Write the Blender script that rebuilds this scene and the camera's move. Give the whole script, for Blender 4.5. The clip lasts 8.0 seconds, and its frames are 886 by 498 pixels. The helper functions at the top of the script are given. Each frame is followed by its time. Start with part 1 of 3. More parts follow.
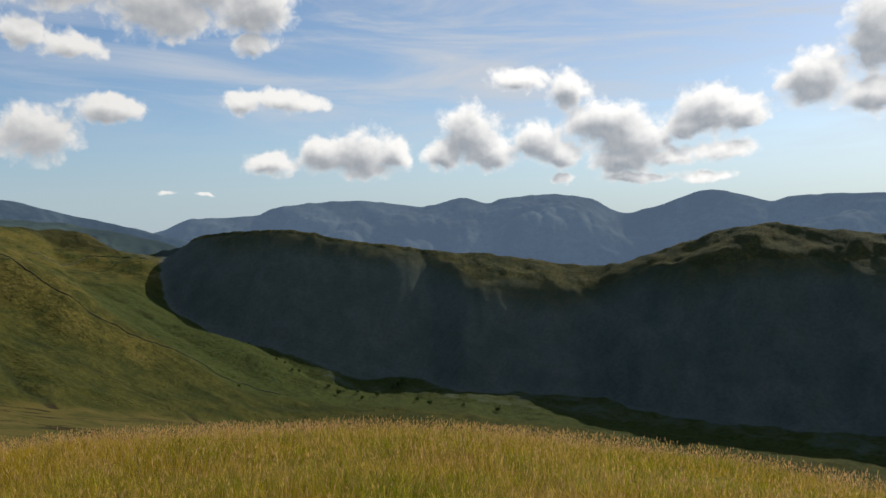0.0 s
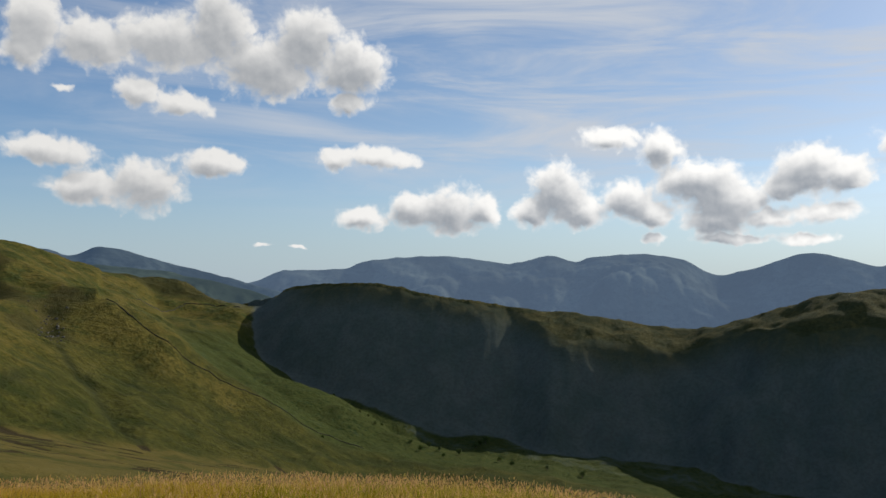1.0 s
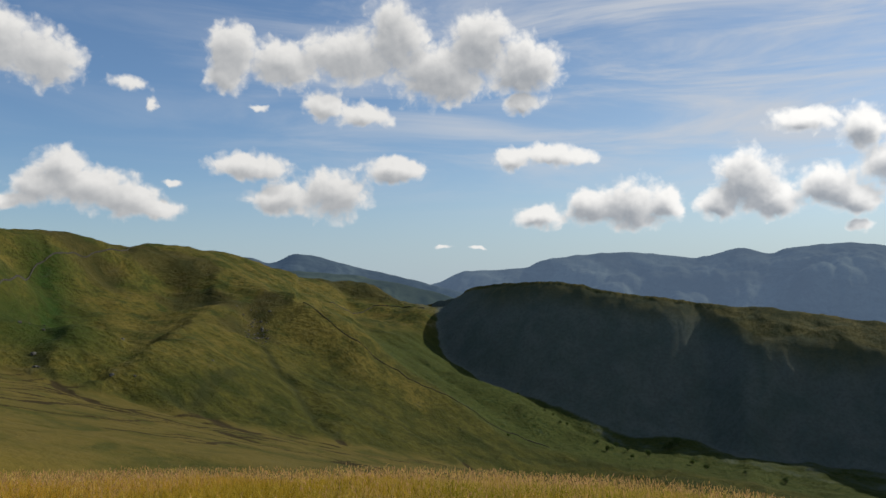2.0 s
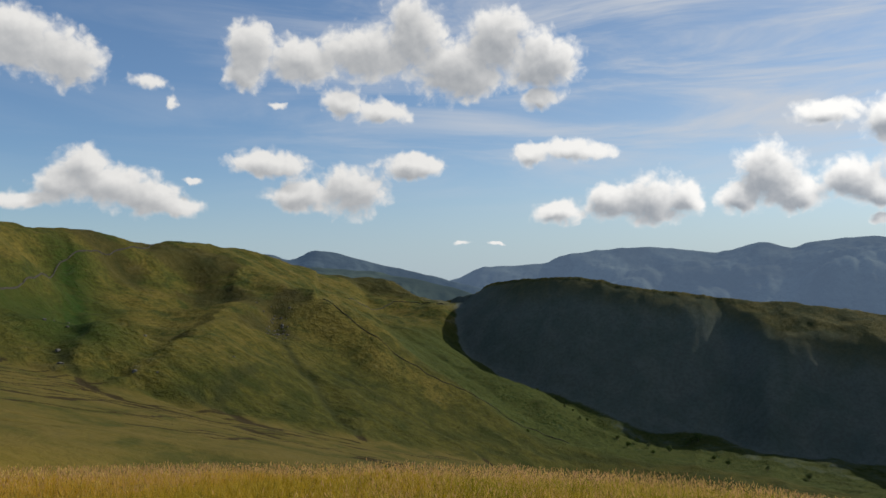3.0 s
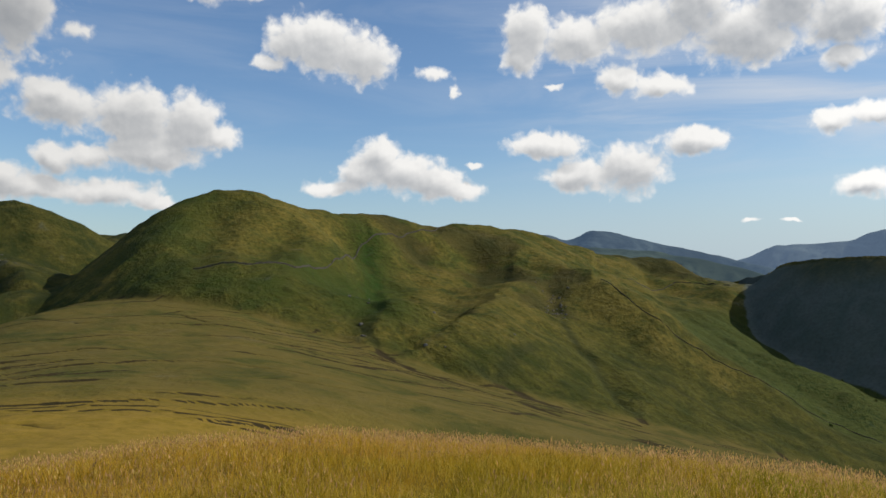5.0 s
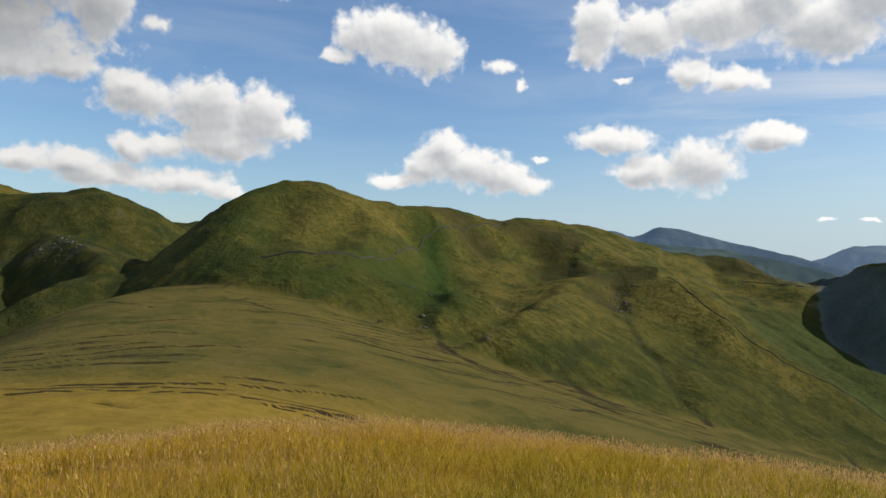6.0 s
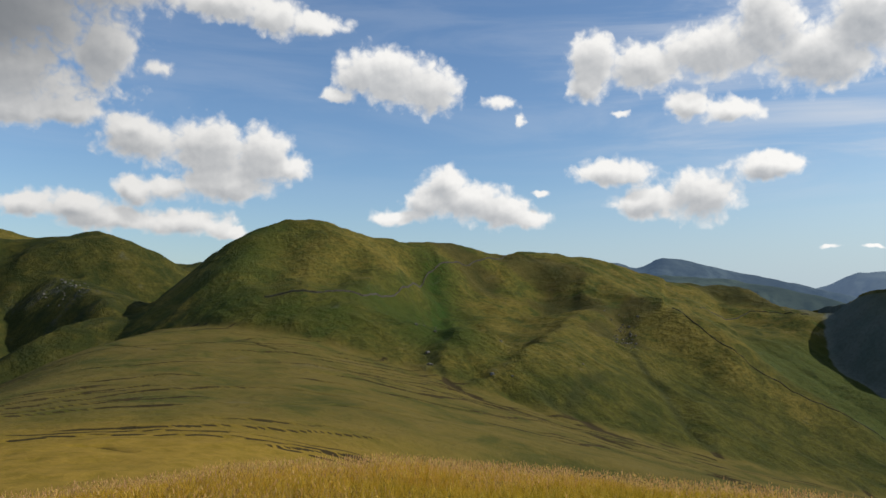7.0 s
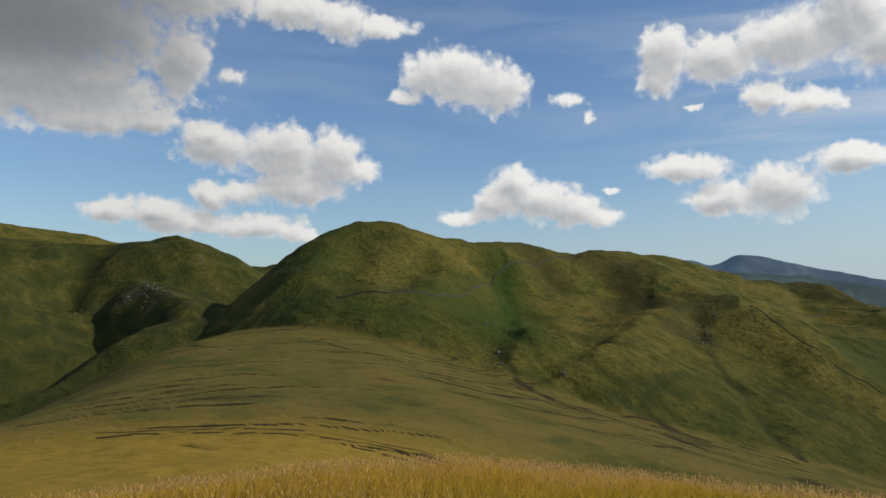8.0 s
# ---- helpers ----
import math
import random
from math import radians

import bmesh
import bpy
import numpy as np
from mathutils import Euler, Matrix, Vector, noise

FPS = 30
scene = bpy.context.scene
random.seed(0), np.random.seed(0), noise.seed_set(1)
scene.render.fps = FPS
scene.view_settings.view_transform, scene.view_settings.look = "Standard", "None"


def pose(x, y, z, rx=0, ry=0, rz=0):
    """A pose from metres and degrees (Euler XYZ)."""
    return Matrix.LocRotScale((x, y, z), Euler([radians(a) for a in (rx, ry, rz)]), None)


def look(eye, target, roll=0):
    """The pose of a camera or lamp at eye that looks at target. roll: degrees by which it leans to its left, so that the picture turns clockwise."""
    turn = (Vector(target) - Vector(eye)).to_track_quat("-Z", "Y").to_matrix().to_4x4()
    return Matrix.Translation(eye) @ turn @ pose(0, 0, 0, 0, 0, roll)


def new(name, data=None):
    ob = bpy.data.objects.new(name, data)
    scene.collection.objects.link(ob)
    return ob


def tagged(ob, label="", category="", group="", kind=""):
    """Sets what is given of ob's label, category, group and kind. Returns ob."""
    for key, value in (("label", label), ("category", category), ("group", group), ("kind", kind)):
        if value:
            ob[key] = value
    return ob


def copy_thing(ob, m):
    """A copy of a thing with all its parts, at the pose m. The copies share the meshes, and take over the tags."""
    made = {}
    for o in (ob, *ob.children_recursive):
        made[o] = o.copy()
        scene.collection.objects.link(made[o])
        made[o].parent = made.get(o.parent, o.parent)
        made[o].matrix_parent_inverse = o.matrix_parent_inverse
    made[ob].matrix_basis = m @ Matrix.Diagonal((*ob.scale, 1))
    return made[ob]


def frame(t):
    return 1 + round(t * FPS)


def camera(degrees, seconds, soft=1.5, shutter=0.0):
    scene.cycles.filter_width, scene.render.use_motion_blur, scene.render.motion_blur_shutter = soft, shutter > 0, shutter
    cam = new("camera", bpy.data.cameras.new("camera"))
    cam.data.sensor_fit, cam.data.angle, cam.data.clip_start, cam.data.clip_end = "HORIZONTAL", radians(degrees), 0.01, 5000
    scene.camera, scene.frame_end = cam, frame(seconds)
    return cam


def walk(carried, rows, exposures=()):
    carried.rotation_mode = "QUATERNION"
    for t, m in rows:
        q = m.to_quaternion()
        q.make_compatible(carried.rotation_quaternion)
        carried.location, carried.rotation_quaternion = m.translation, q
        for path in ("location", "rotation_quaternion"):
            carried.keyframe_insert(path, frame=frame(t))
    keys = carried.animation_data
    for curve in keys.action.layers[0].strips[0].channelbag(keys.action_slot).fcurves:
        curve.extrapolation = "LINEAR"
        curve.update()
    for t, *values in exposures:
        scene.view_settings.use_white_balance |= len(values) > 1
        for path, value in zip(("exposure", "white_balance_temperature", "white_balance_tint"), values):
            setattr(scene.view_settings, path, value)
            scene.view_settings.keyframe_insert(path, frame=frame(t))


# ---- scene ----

# ---- camera: a walker turns on the spot, degrees of yaw, pitch and roll ----
cam = camera(58.94, 8.0)
PATH = [
    (0, 0.01, -0.00, -0.00), (0.2, 3.06, 0.23, 0.08), (0.5, 4.64, 0.48, -0.41), (0.8, 5.09, 4.06, -1.42),
    (1, 6.27, 4.03, -1.71), (1.2, 7.71, 4.01, -1.69), (1.5, 12.92, 3.78, -0.98), (1.7, 16.61, 3.63, -0.71),
    (2, 19.39, 3.69, -0.58), (2.2, 20.05, 3.67, -0.61), (3.3, 21.64, 3.17, 0.05), (3.5, 24.92, 3.16, 0.36),
    (3.7, 27.96, 3.07, 0.53), (4, 32.49, 2.82, 0.38), (4.2, 34.27, 2.53, 0.23), (4.5, 35.04, 2.08, 0.31),
    (4.7, 35.99, 2.00, 0.10), (5, 40.86, 1.77, -0.56), (5.2, 43.22, 1.68, -1.57), (6.3, 45.73, 1.21, -1.66),
    (6.5, 45.58, 1.74, -0.94), (6.7, 45.97, 3.40, -0.78), (7, 45.71, 3.78, -0.62), (7.5, 46.15, 3.59, -0.85),
    (7.7, 47.45, 3.64, -0.88), (8, 50.80, 3.74, -0.19),
]
# the clip's own exposure drifts as it turns away from the sun
EXPOSURES = [(0, -0.02), (1.5, -0.06), (3.5, -0.05), (4.2, 0.04), (5, 0.13), (6.5, 0.25), (7, 0.16), (7.5, 0.1), (8, 0.02)]
walk(cam, [(t, pose(0, 0, 1.65, 90 + p, r, y)) for t, y, p, r in PATH], EXPOSURES)

# ---- sun ----
SUN_AZ, SUN_EL = -42.0, 33.0  # degrees, azimuth counted to the left of north (y)


def heading(az, el=0.0):
    a, e = radians(az), radians(el)
    return Vector((-math.sin(a) * math.cos(e), math.cos(a) * math.cos(e), math.sin(e)))


sun = new("sun", bpy.data.lights.new("sun", "SUN"))
sun.data.energy, sun.data.angle, sun.data.color = 4.1, radians(0.53), (1.0, 0.93, 0.82)
sun.matrix_world = look((0, 0, 0), -heading(SUN_AZ, SUN_EL))


# ---- sky with its clouds ----
# puffs of each cloud: azimuth and height of the centre, half width, half height, degrees
CLOUDS = [
    [(14.5, 10.3, 1.4, 0.8), (11.8, 10.6, 2.2, 0.9), (9.8, 10.3, 1.6, 0.6)],  # small flat
    [(33.5, 9.3, 3.1, 1.1), (27.4, 7.5, 2.8, 1.9), (31.2, 7.0, 2.7, 1.3), (23.0, 9.4, 2.8, 1.0)],  # pair low
    [(34.9, 17.3, 2.0, 2.0), (35.2, 15.2, 1.6, 1.2), (31.3, 16.6, 3.2, 1.8), (26.4, 17.3, 3.9, 2.0), (23.1, 18.6, 2.6, 3.0), (19.7, 16.3, 4.0, 2.3), (16.8, 18.5, 2.6, 2.5), (13.6, 16.7, 3.1, 2.1), (13.6, 14.3, 1.5, 0.9)],  # big
    [(28.2, 13.7, 1.6, 1.2), (25.5, 13.2, 2.1, 1.0)],  # under big
    [(32.8, 13.4, 1.0, 0.4)],  # tiny
    [(51.9, 16.4, 2.2, 1.9), (49.8, 16.0, 3.2, 2.2), (46.9, 15.3, 2.7, 1.9), (53.7, 14.5, 1.5, 0.6)],  # left oval
    [(41.7, 14.2, 1.8, 0.7), (40.2, 13.2, 0.5, 0.8)],  # scrap
    [(45.7, 8.5, 1.8, 1.4), (43.9, 7.3, 3.3, 1.6), (41.7, 6.6, 2.7, 1.4), (39.6, 6.0, 1.8, 0.7), (49.1, 6.1, 2.1, 0.6), (46.8, 7.1, 1.9, 1.3)],  # tent
    [(12.2, 6.1, 2.2, 0.9), (8.5, 6.8, 2.1, 1.5), (5.7, 6.8, 2.6, 1.7), (3.6, 7.0, 1.2, 1.0)],  # row a
    [(-2.0, 8.4, 2.1, 2.0), (-0.1, 6.8, 1.6, 0.9), (-3.6, 7.0, 2.1, 1.1), (-7.0, 7.8, 1.9, 1.3), (-8.6, 6.9, 1.6, 0.9)],  # row b
    [(-11.7, 9.0, 3.0, 1.6), (-13.5, 7.6, 2.7, 1.9), (-12.8, 6.4, 2.3, 1.1), (-16.1, 6.5, 1.4, 0.7), (-13.9, 5.1, 2.4, 0.4), (-18.6, 5.1, 1.9, 0.4), (-8.6, 5.2, 0.9, 0.4)],  # row c
    [(-5.6, 12.1, 2.1, 0.8), (-8.9, 11.4, 1.4, 1.2)],  # row d
    [(-18.8, 9.6, 2.2, 1.6), (-17.2, 8.4, 1.5, 0.8), (-21.0, 9.2, 1.7, 1.2), (-19.3, 6.8, 2.2, 0.7)],  # row e
    [(-29.2, 13.5, 2.0, 2.9), (-25.3, 11.1, 2.4, 1.7), (-28.7, 9.9, 1.9, 1.1)],  # row f
    [(67.1, 10.6, 3.0, 1.4), (62.6, 10.6, 3.4, 2.1), (58.9, 10.0, 2.5, 2.3), (61.3, 8.1, 3.8, 1.4), (56.9, 9.4, 1.6, 1.0), (67.9, 11.6, 1.7, 1.0)],  # left pile
    [(74.0, 6.0, 1.8, 0.9), (70.9, 6.1, 2.6, 1.1), (67.4, 7.3, 1.5, 1.1), (68.9, 5.4, 3.9, 0.9), (64.2, 5.3, 3.7, 1.0), (61.3, 4.8, 2.0, 0.6), (65.2, 7.6, 1.8, 0.9)],  # left low
    [(79.0, 18.3, 10.8, 3.7), (79.5, 14.0, 10.7, 3.0), (69.7, 16.2, 2.1, 2.6), (71.6, 12.2, 2.7, 0.9), (75.7, 11.9, 4.8, 1.1), (70.6, 20.9, 7.5, 2.1)],  # overhead
    [(61.9, 20.4, 3.9, 1.3), (58.6, 19.7, 2.7, 1.4), (55.3, 19.4, 2.6, 0.8)],  # top
    [(66.0, 15.6, 1.3, 0.8)],  # wisp
    [(19.4, 3.8, 0.9, 0.2), (16.9, 3.8, 1.0, 0.2)],  # horizon
    [(38.4, 7.8, 0.7, 0.4)],  # speck
]


def wire(tree, kind, inputs=(), **settings):
    node = tree.nodes.new(kind)
    for key, value in settings.items():
        if key == "operation":
            node.operation = value
        elif key == "data_type":
            node.data_type = value
        elif key == "blend_type":
            node.blend_type = value
        elif key == "attribute_name":
            node.attribute_name = value
        elif key == "interpolation_type":
            node.interpolation_type = value
        elif key == "feature":
            node.feature = value
    for slot, value in inputs:
        if isinstance(value, bpy.types.NodeSocket):
            tree.links.new(value, node.inputs[slot])
        elif value is not None:
            node.inputs[slot].default_value = value
    return node


def maths(tree, op, a, b=None, c=None):
    return wire(tree, "ShaderNodeMath", [(0, a), (1, b), (2, c)], operation=op).outputs[0]


def ramp(tree, value, lo, hi, smooth=True, to_lo=0.0, to_hi=1.0):
    node = wire(tree, "ShaderNodeMapRange", [(0, value), (1, lo), (2, hi), (3, to_lo), (4, to_hi)],
                interpolation_type="SMOOTHSTEP" if smooth else "LINEAR")
    return node.outputs[0]


def mix(tree, factor, a, b, blend="MIX"):
    node = tree.nodes.new("ShaderNodeMix")
    node.data_type, node.blend_type = "RGBA", blend
    for slot, value in ((0, factor), (6, a), (7, b)):
        if isinstance(value, bpy.types.NodeSocket):
            tree.links.new(value, node.inputs[slot])
        else:
            node.inputs[slot].default_value = value if slot == 0 else (*value, 1.0)
    return node.outputs[2]


def noise_node(tree, vector, scale, detail=4.0, rough=0.55, distortion=0.0):
    return wire(tree, "ShaderNodeTexNoise", [("Vector", vector), ("Scale", scale), ("Detail", detail),
                                             ("Roughness", rough), ("Distortion", distortion)]).outputs[0]


def cloud_group(ragged):
    """How deep inside a cloud a place of the sky lies; below 0 is clear air. ragged: with the fine curls of its edge."""
    g = bpy.data.node_groups.new("cloud_depth" if ragged else "cloud_body", "ShaderNodeTree")
    g.interface.new_socket("place", in_out="INPUT", socket_type="NodeSocketVector")
    g.interface.new_socket("depth", in_out="OUTPUT", socket_type="NodeSocketFloat")
    start, end = g.nodes.new("NodeGroupInput"), g.nodes.new("NodeGroupOutput")
    # the outlines curl at two scales
    place = start.outputs[0]
    for scale, reach in ((0.55, 1.5), (1.7, 0.4)):
        curl = wire(g, "ShaderNodeTexNoise", [("Vector", start.outputs[0]), ("Scale", scale), ("Detail", 2.0), ("Roughness", 0.5)]).outputs["Color"]
        curl = wire(g, "ShaderNodeVectorMath", [(0, curl), (1, (reach, reach * 0.7, 0)), (2, (-reach / 2, -reach * 0.35, 0))], operation="MULTIPLY_ADD").outputs[0]
        place = wire(g, "ShaderNodeVectorMath", [(0, place), (1, curl)], operation="ADD").outputs[0]
    field = None
    for cloud in CLOUDS:
        for az, el, w, h in cloud:
            w, h = (w * 1.14, h * 1.14) if az < 6 else (w, h)
            v = wire(g, "ShaderNodeVectorMath", [(0, place), (1, (1 / w, 1 / h, 0)), (2, (-az / w, -el / h, 0))],
                     operation="MULTIPLY_ADD").outputs[0]
            d = wire(g, "ShaderNodeVectorMath", [(0, v)], operation="LENGTH").outputs["Value"]
            if max(p[2] for p in cloud) < 1.9:  # mere scraps of vapour
                d = maths(g, "MULTIPLY_ADD", d, 1.0, 0.28)
            field = d if field is None else maths(g, "SMOOTH_MIN", field, d, 0.35)
    coarse = noise_node(g, start.outputs[0], 0.5, 3.0, 0.5)
    depth = maths(g, "SUBTRACT", 1.34, field)
    depth = maths(g, "MULTIPLY_ADD", maths(g, "SUBTRACT", coarse, 0.5), 0.7, depth)
    if ragged:
        fine = noise_node(g, start.outputs[0], 1.4, 5.0, 0.56)
        cells = wire(g, "ShaderNodeTexVoronoi", [("Vector", place), ("Scale", 1.0), ("Detail", 2.0), ("Roughness", 0.55), ("Smoothness", 0.35)],
                     feature="SMOOTH_F1").outputs[0]
        depth = maths(g, "MULTIPLY_ADD", maths(g, "SUBTRACT", fine, 0.5), 0.4, depth)
        depth = maths(g, "MULTIPLY_ADD", maths(g, "SUBTRACT", 0.42, cells), 0.34, depth)
    g.links.new(depth, end.inputs[0])
    return g


world = bpy.data.worlds.new("sky")
scene.world = world
world.use_nodes = True
sky_tree = world.node_tree
sky_tree.nodes.clear()
sky = sky_tree.nodes.new("ShaderNodeTexSky")
sky.sky_type, sky.sun_disc = "NISHITA", False
sky.sun_elevation, sky.sun_rotation = radians(SUN_EL), radians(-SUN_AZ)
sky.air_density, sky.dust_density, sky.ozone_density = 1.0, 0.35, 2.0
coords = sky_tree.nodes.new("ShaderNodeTexCoord").outputs["Generated"]
xyz = wire(sky_tree, "ShaderNodeSeparateXYZ", [(0, coords)])
az_ = maths(sky_tree, "MULTIPLY", maths(sky_tree, "ARCTAN2", maths(sky_tree, "MULTIPLY", xyz.outputs[0], -1.0), xyz.outputs[1]), 57.2958)
el_ = maths(sky_tree, "MULTIPLY", maths(sky_tree, "ARCSINE", xyz.outputs[2]), 57.2958)
place = wire(sky_tree, "ShaderNodeCombineXYZ", [(0, az_), (1, el_)]).outputs[0]
depth_of, body_of = cloud_group(True), cloud_group(False)


def depth_at(vector, group):
    node = sky_tree.nodes.new("ShaderNodeGroup")
    node.node_tree = group
    sky_tree.links.new(vector, node.inputs[0])
    return node.outputs[0]


here = depth_at(place, depth_of)
body = depth_at(place, body_of)
sunward = depth_at(wire(sky_tree, "ShaderNodeVectorMath", [(0, place), (1, (-0.4, 1.1, 0))], operation="ADD").outputs[0], body_of)
near_sun = depth_at(wire(sky_tree, "ShaderNodeVectorMath", [(0, place), (1, (-0.22, 0.4, 0))], operation="ADD").outputs[0], depth_of)
cover = ramp(sky_tree, here, 0.02, 0.55)
backlit = ramp(sky_tree, az_, 38.0, -2.0)
# cloud between a place and the sun shades it; relief facing the sun shines
shaded = maths(sky_tree, "MULTIPLY", ramp(sky_tree, sunward, 0.1, 1.0), maths(sky_tree, "MULTIPLY_ADD", backlit, 0.3, 0.52))
shaded = maths(sky_tree, "MULTIPLY", shaded, ramp(sky_tree, body, 0.1, 0.75))
bright = maths(sky_tree, "MULTIPLY_ADD", maths(sky_tree, "SUBTRACT", here, near_sun), 0.26, maths(sky_tree, "SUBTRACT", 0.93, shaded))
bright = ramp(sky_tree, bright, 0.0, 1.0, False)
grey_above = maths(sky_tree, "MULTIPLY", ramp(sky_tree, az_, 62.0, 80.0), ramp(sky_tree, el_, 10.5, 18.0))
bright = maths(sky_tree, "MULTIPLY", bright, maths(sky_tree, "MULTIPLY_ADD", grey_above, -0.8, 1.0))
cloud_colour = mix(sky_tree, bright, (2.7, 2.95, 3.3), (8.3, 8.2, 8.0))
shining = wire(sky_tree, "ShaderNodeVectorMath", [(0, cloud_colour), (3, maths(sky_tree, "MULTIPLY", ramp(sky_tree, az_, 30.0, -10.0, True, 1.0, 1.28), ramp(sky_tree, az_, 50.0, 72.0, True, 1.0, 0.86)))], operation="SCALE").outputs[0]
# thin high streaks
streak_place = wire(sky_tree, "ShaderNodeMapping", [(0, place), (2, (0, 0, radians(24))), (3, (0.03, 0.2, 1.0))]).outputs[0]
streaks = noise_node(sky_tree, streak_place, 1.6, 6.0, 0.6, 0.6)
streak_cover = maths(sky_tree, "MULTIPLY", ramp(sky_tree, streaks, 0.38, 0.7), ramp(sky_tree, el_, 4.0, 14.0))
streak_cover = maths(sky_tree, "MULTIPLY", streak_cover, ramp(sky_tree, az_, 46.0, 4.0, True, 0.12, 0.95))
blue = mix(sky_tree, maths(sky_tree, "MULTIPLY", ramp(sky_tree, el_, 10.0, 0.0, True, 0.0, 0.85), ramp(sky_tree, az_, 25.0, 60.0, True, 1.0, 0.4)), mix(sky_tree, ramp(sky_tree, az_, -5.0, 50.0), sky.outputs[0], mix(sky_tree, 1.0, sky.outputs[0], (0.8, 0.94, 1.08), "MULTIPLY")), (4.0, 5.0, 5.9))
air = mix(sky_tree, streak_cover, blue, (6.0, 6.3, 6.8))
shining = wire(sky_tree, "ShaderNodeVectorMath", [(0, shining), (3, ramp(sky_tree, grey_above, 0.0, 1.0, True, 1.0, 0.66))], operation="SCALE").outputs[0]
final = mix(sky_tree, cover, air, shining)
back = wire(sky_tree, "ShaderNodeBackground", [(0, final), (1, 0.1)])
out = sky_tree.nodes.new("ShaderNodeOutputWorld")
sky_tree.links.new(back.outputs[0], out.inputs[0])

# ---- shape of the land ----


def hashed(ix, iy, seed):
    n = (ix.astype(np.int64) * 374761393 + iy.astype(np.int64) * 668265263 + seed * 974634777) & 0x7FFFFFFF
    n = ((n ^ (n >> 13)) * 1274126177) & 0x7FFFFFFF
    return ((n ^ (n >> 16)) & 0xFFFFFF) / float(0xFFFFFF)


def grain(x, y, seed=0):
    """Smooth noise between -1 and 1, one bump a metre."""
    fx, fy = np.floor(x), np.floor(y)
    u, v = x - fx, y - fy
    u, v = u * u * u * (u * (u * 6 - 15) + 10), v * v * v * (v * (v * 6 - 15) + 10)
    a, b = hashed(fx, fy, seed), hashed(fx + 1, fy, seed)
    c, d = hashed(fx, fy + 1, seed), hashed(fx + 1, fy + 1, seed)
    return 2 * ((a * (1 - u) + b * u) * (1 - v) + (c * (1 - u) + d * u) * v) - 1


def fractal(x, y, size, octaves=5, seed=0, gain=0.5):
    total, amp = 0.0, 1.0
    for k in range(octaves):
        f = 2.03 ** k / size
        total = total + amp * grain(x * f + 17.3 * k, y * f - 9.1 * k, seed + k)
        amp *= gain
    return total


def ridged(x, y, size, octaves=4, seed=0, gain=0.5):
    total, amp = 0.0, 1.0
    for k in range(octaves):
        f = 2.03 ** k / size
        total = total + amp * (1 - 2 * np.abs(grain(x * f + 5.7 * k, y * f + 3.3 * k, seed + k)))
        amp *= gain
    return total


def step(a, b, x):
    u = np.clip((x - a) / (b - a), 0, 1)
    return u * u * (3 - 2 * u)


def spot(az, dist, el):
    a = radians(az)
    return (-math.sin(a) * dist, math.cos(a) * dist, 1.65 + dist * math.tan(radians(el)))


def smooth_max(a, b, k):
    h = np.clip(0.5 + 0.5 * (a - b) / k, 0, 1)
    return b + (a - b) * h + k * h * (1 - h)


def smooth_min(a, b, k):
    return -smooth_max(-a, -b, k)


def nearest(x, y, line):
    """Distance to a polyline, the side of it (left is positive) and its height and fraction there."""
    best = np.full(x.shape, 1e12)
    side, along = np.zeros(x.shape), np.zeros(x.shape)
    total, weight = np.zeros(x.shape), np.zeros(x.shape)
    for k, (p, q) in enumerate(zip(line, line[1:])):
        dx, dy = q[0] - p[0], q[1] - p[1]
        t = np.clip(((x - p[0]) * dx + (y - p[1]) * dy) / (dx * dx + dy * dy), 0, 1)
        ex, ey = x - p[0] - t * dx, y - p[1] - t * dy
        d2 = ex * ex + ey * ey + 1.0
        closer = d2 < best
        best = np.where(closer, d2, best)
        side = np.where(closer, np.sign(dx * ey - dy * ex), side)
        along = np.where(closer, k + t, along)
        w = math.hypot(dx, dy) * d2 ** -3.0
        total, weight = total + w * (p[2] + t * (q[2] - p[2])), weight + w
    return np.sqrt(best), side, total / weight, along


def curve(points):
    """A smooth line through a few spots."""
    p = np.array([spot(*s) for s in points])
    p = np.vstack([2 * p[0] - p[1], p, 2 * p[-1] - p[-2]])
    out_ = []
    for i in range(1, len(p) - 2):
        for t in (0, 0.25, 0.5, 0.75):
            out_.append(0.5 * (2 * p[i] + (p[i + 1] - p[i - 1]) * t + (2 * p[i - 1] - 5 * p[i] + 4 * p[i + 1] - p[i + 2]) * t * t
                               + (3 * p[i] - p[i - 1] - 3 * p[i + 1] + p[i + 2]) * t ** 3))
    out_.append(p[-2])
    return [tuple(v) for v in out_]


def flank(x, y, line, left, right):
    """A ridge: left and right are (brow width, brow slope, slope below)."""
    d, side, z, along = nearest(x, y, line)

    def drop(w, s0, s1):
        return s0 * (np.sqrt(d * d + 64) - 8) + (s1 - s0) * 0.5 * (np.sqrt((d - w) ** 2 + 400) + (d - w) - (np.sqrt(w * w + 400) - w))
    return z - np.where(side > 0, drop(*left), drop(*right))


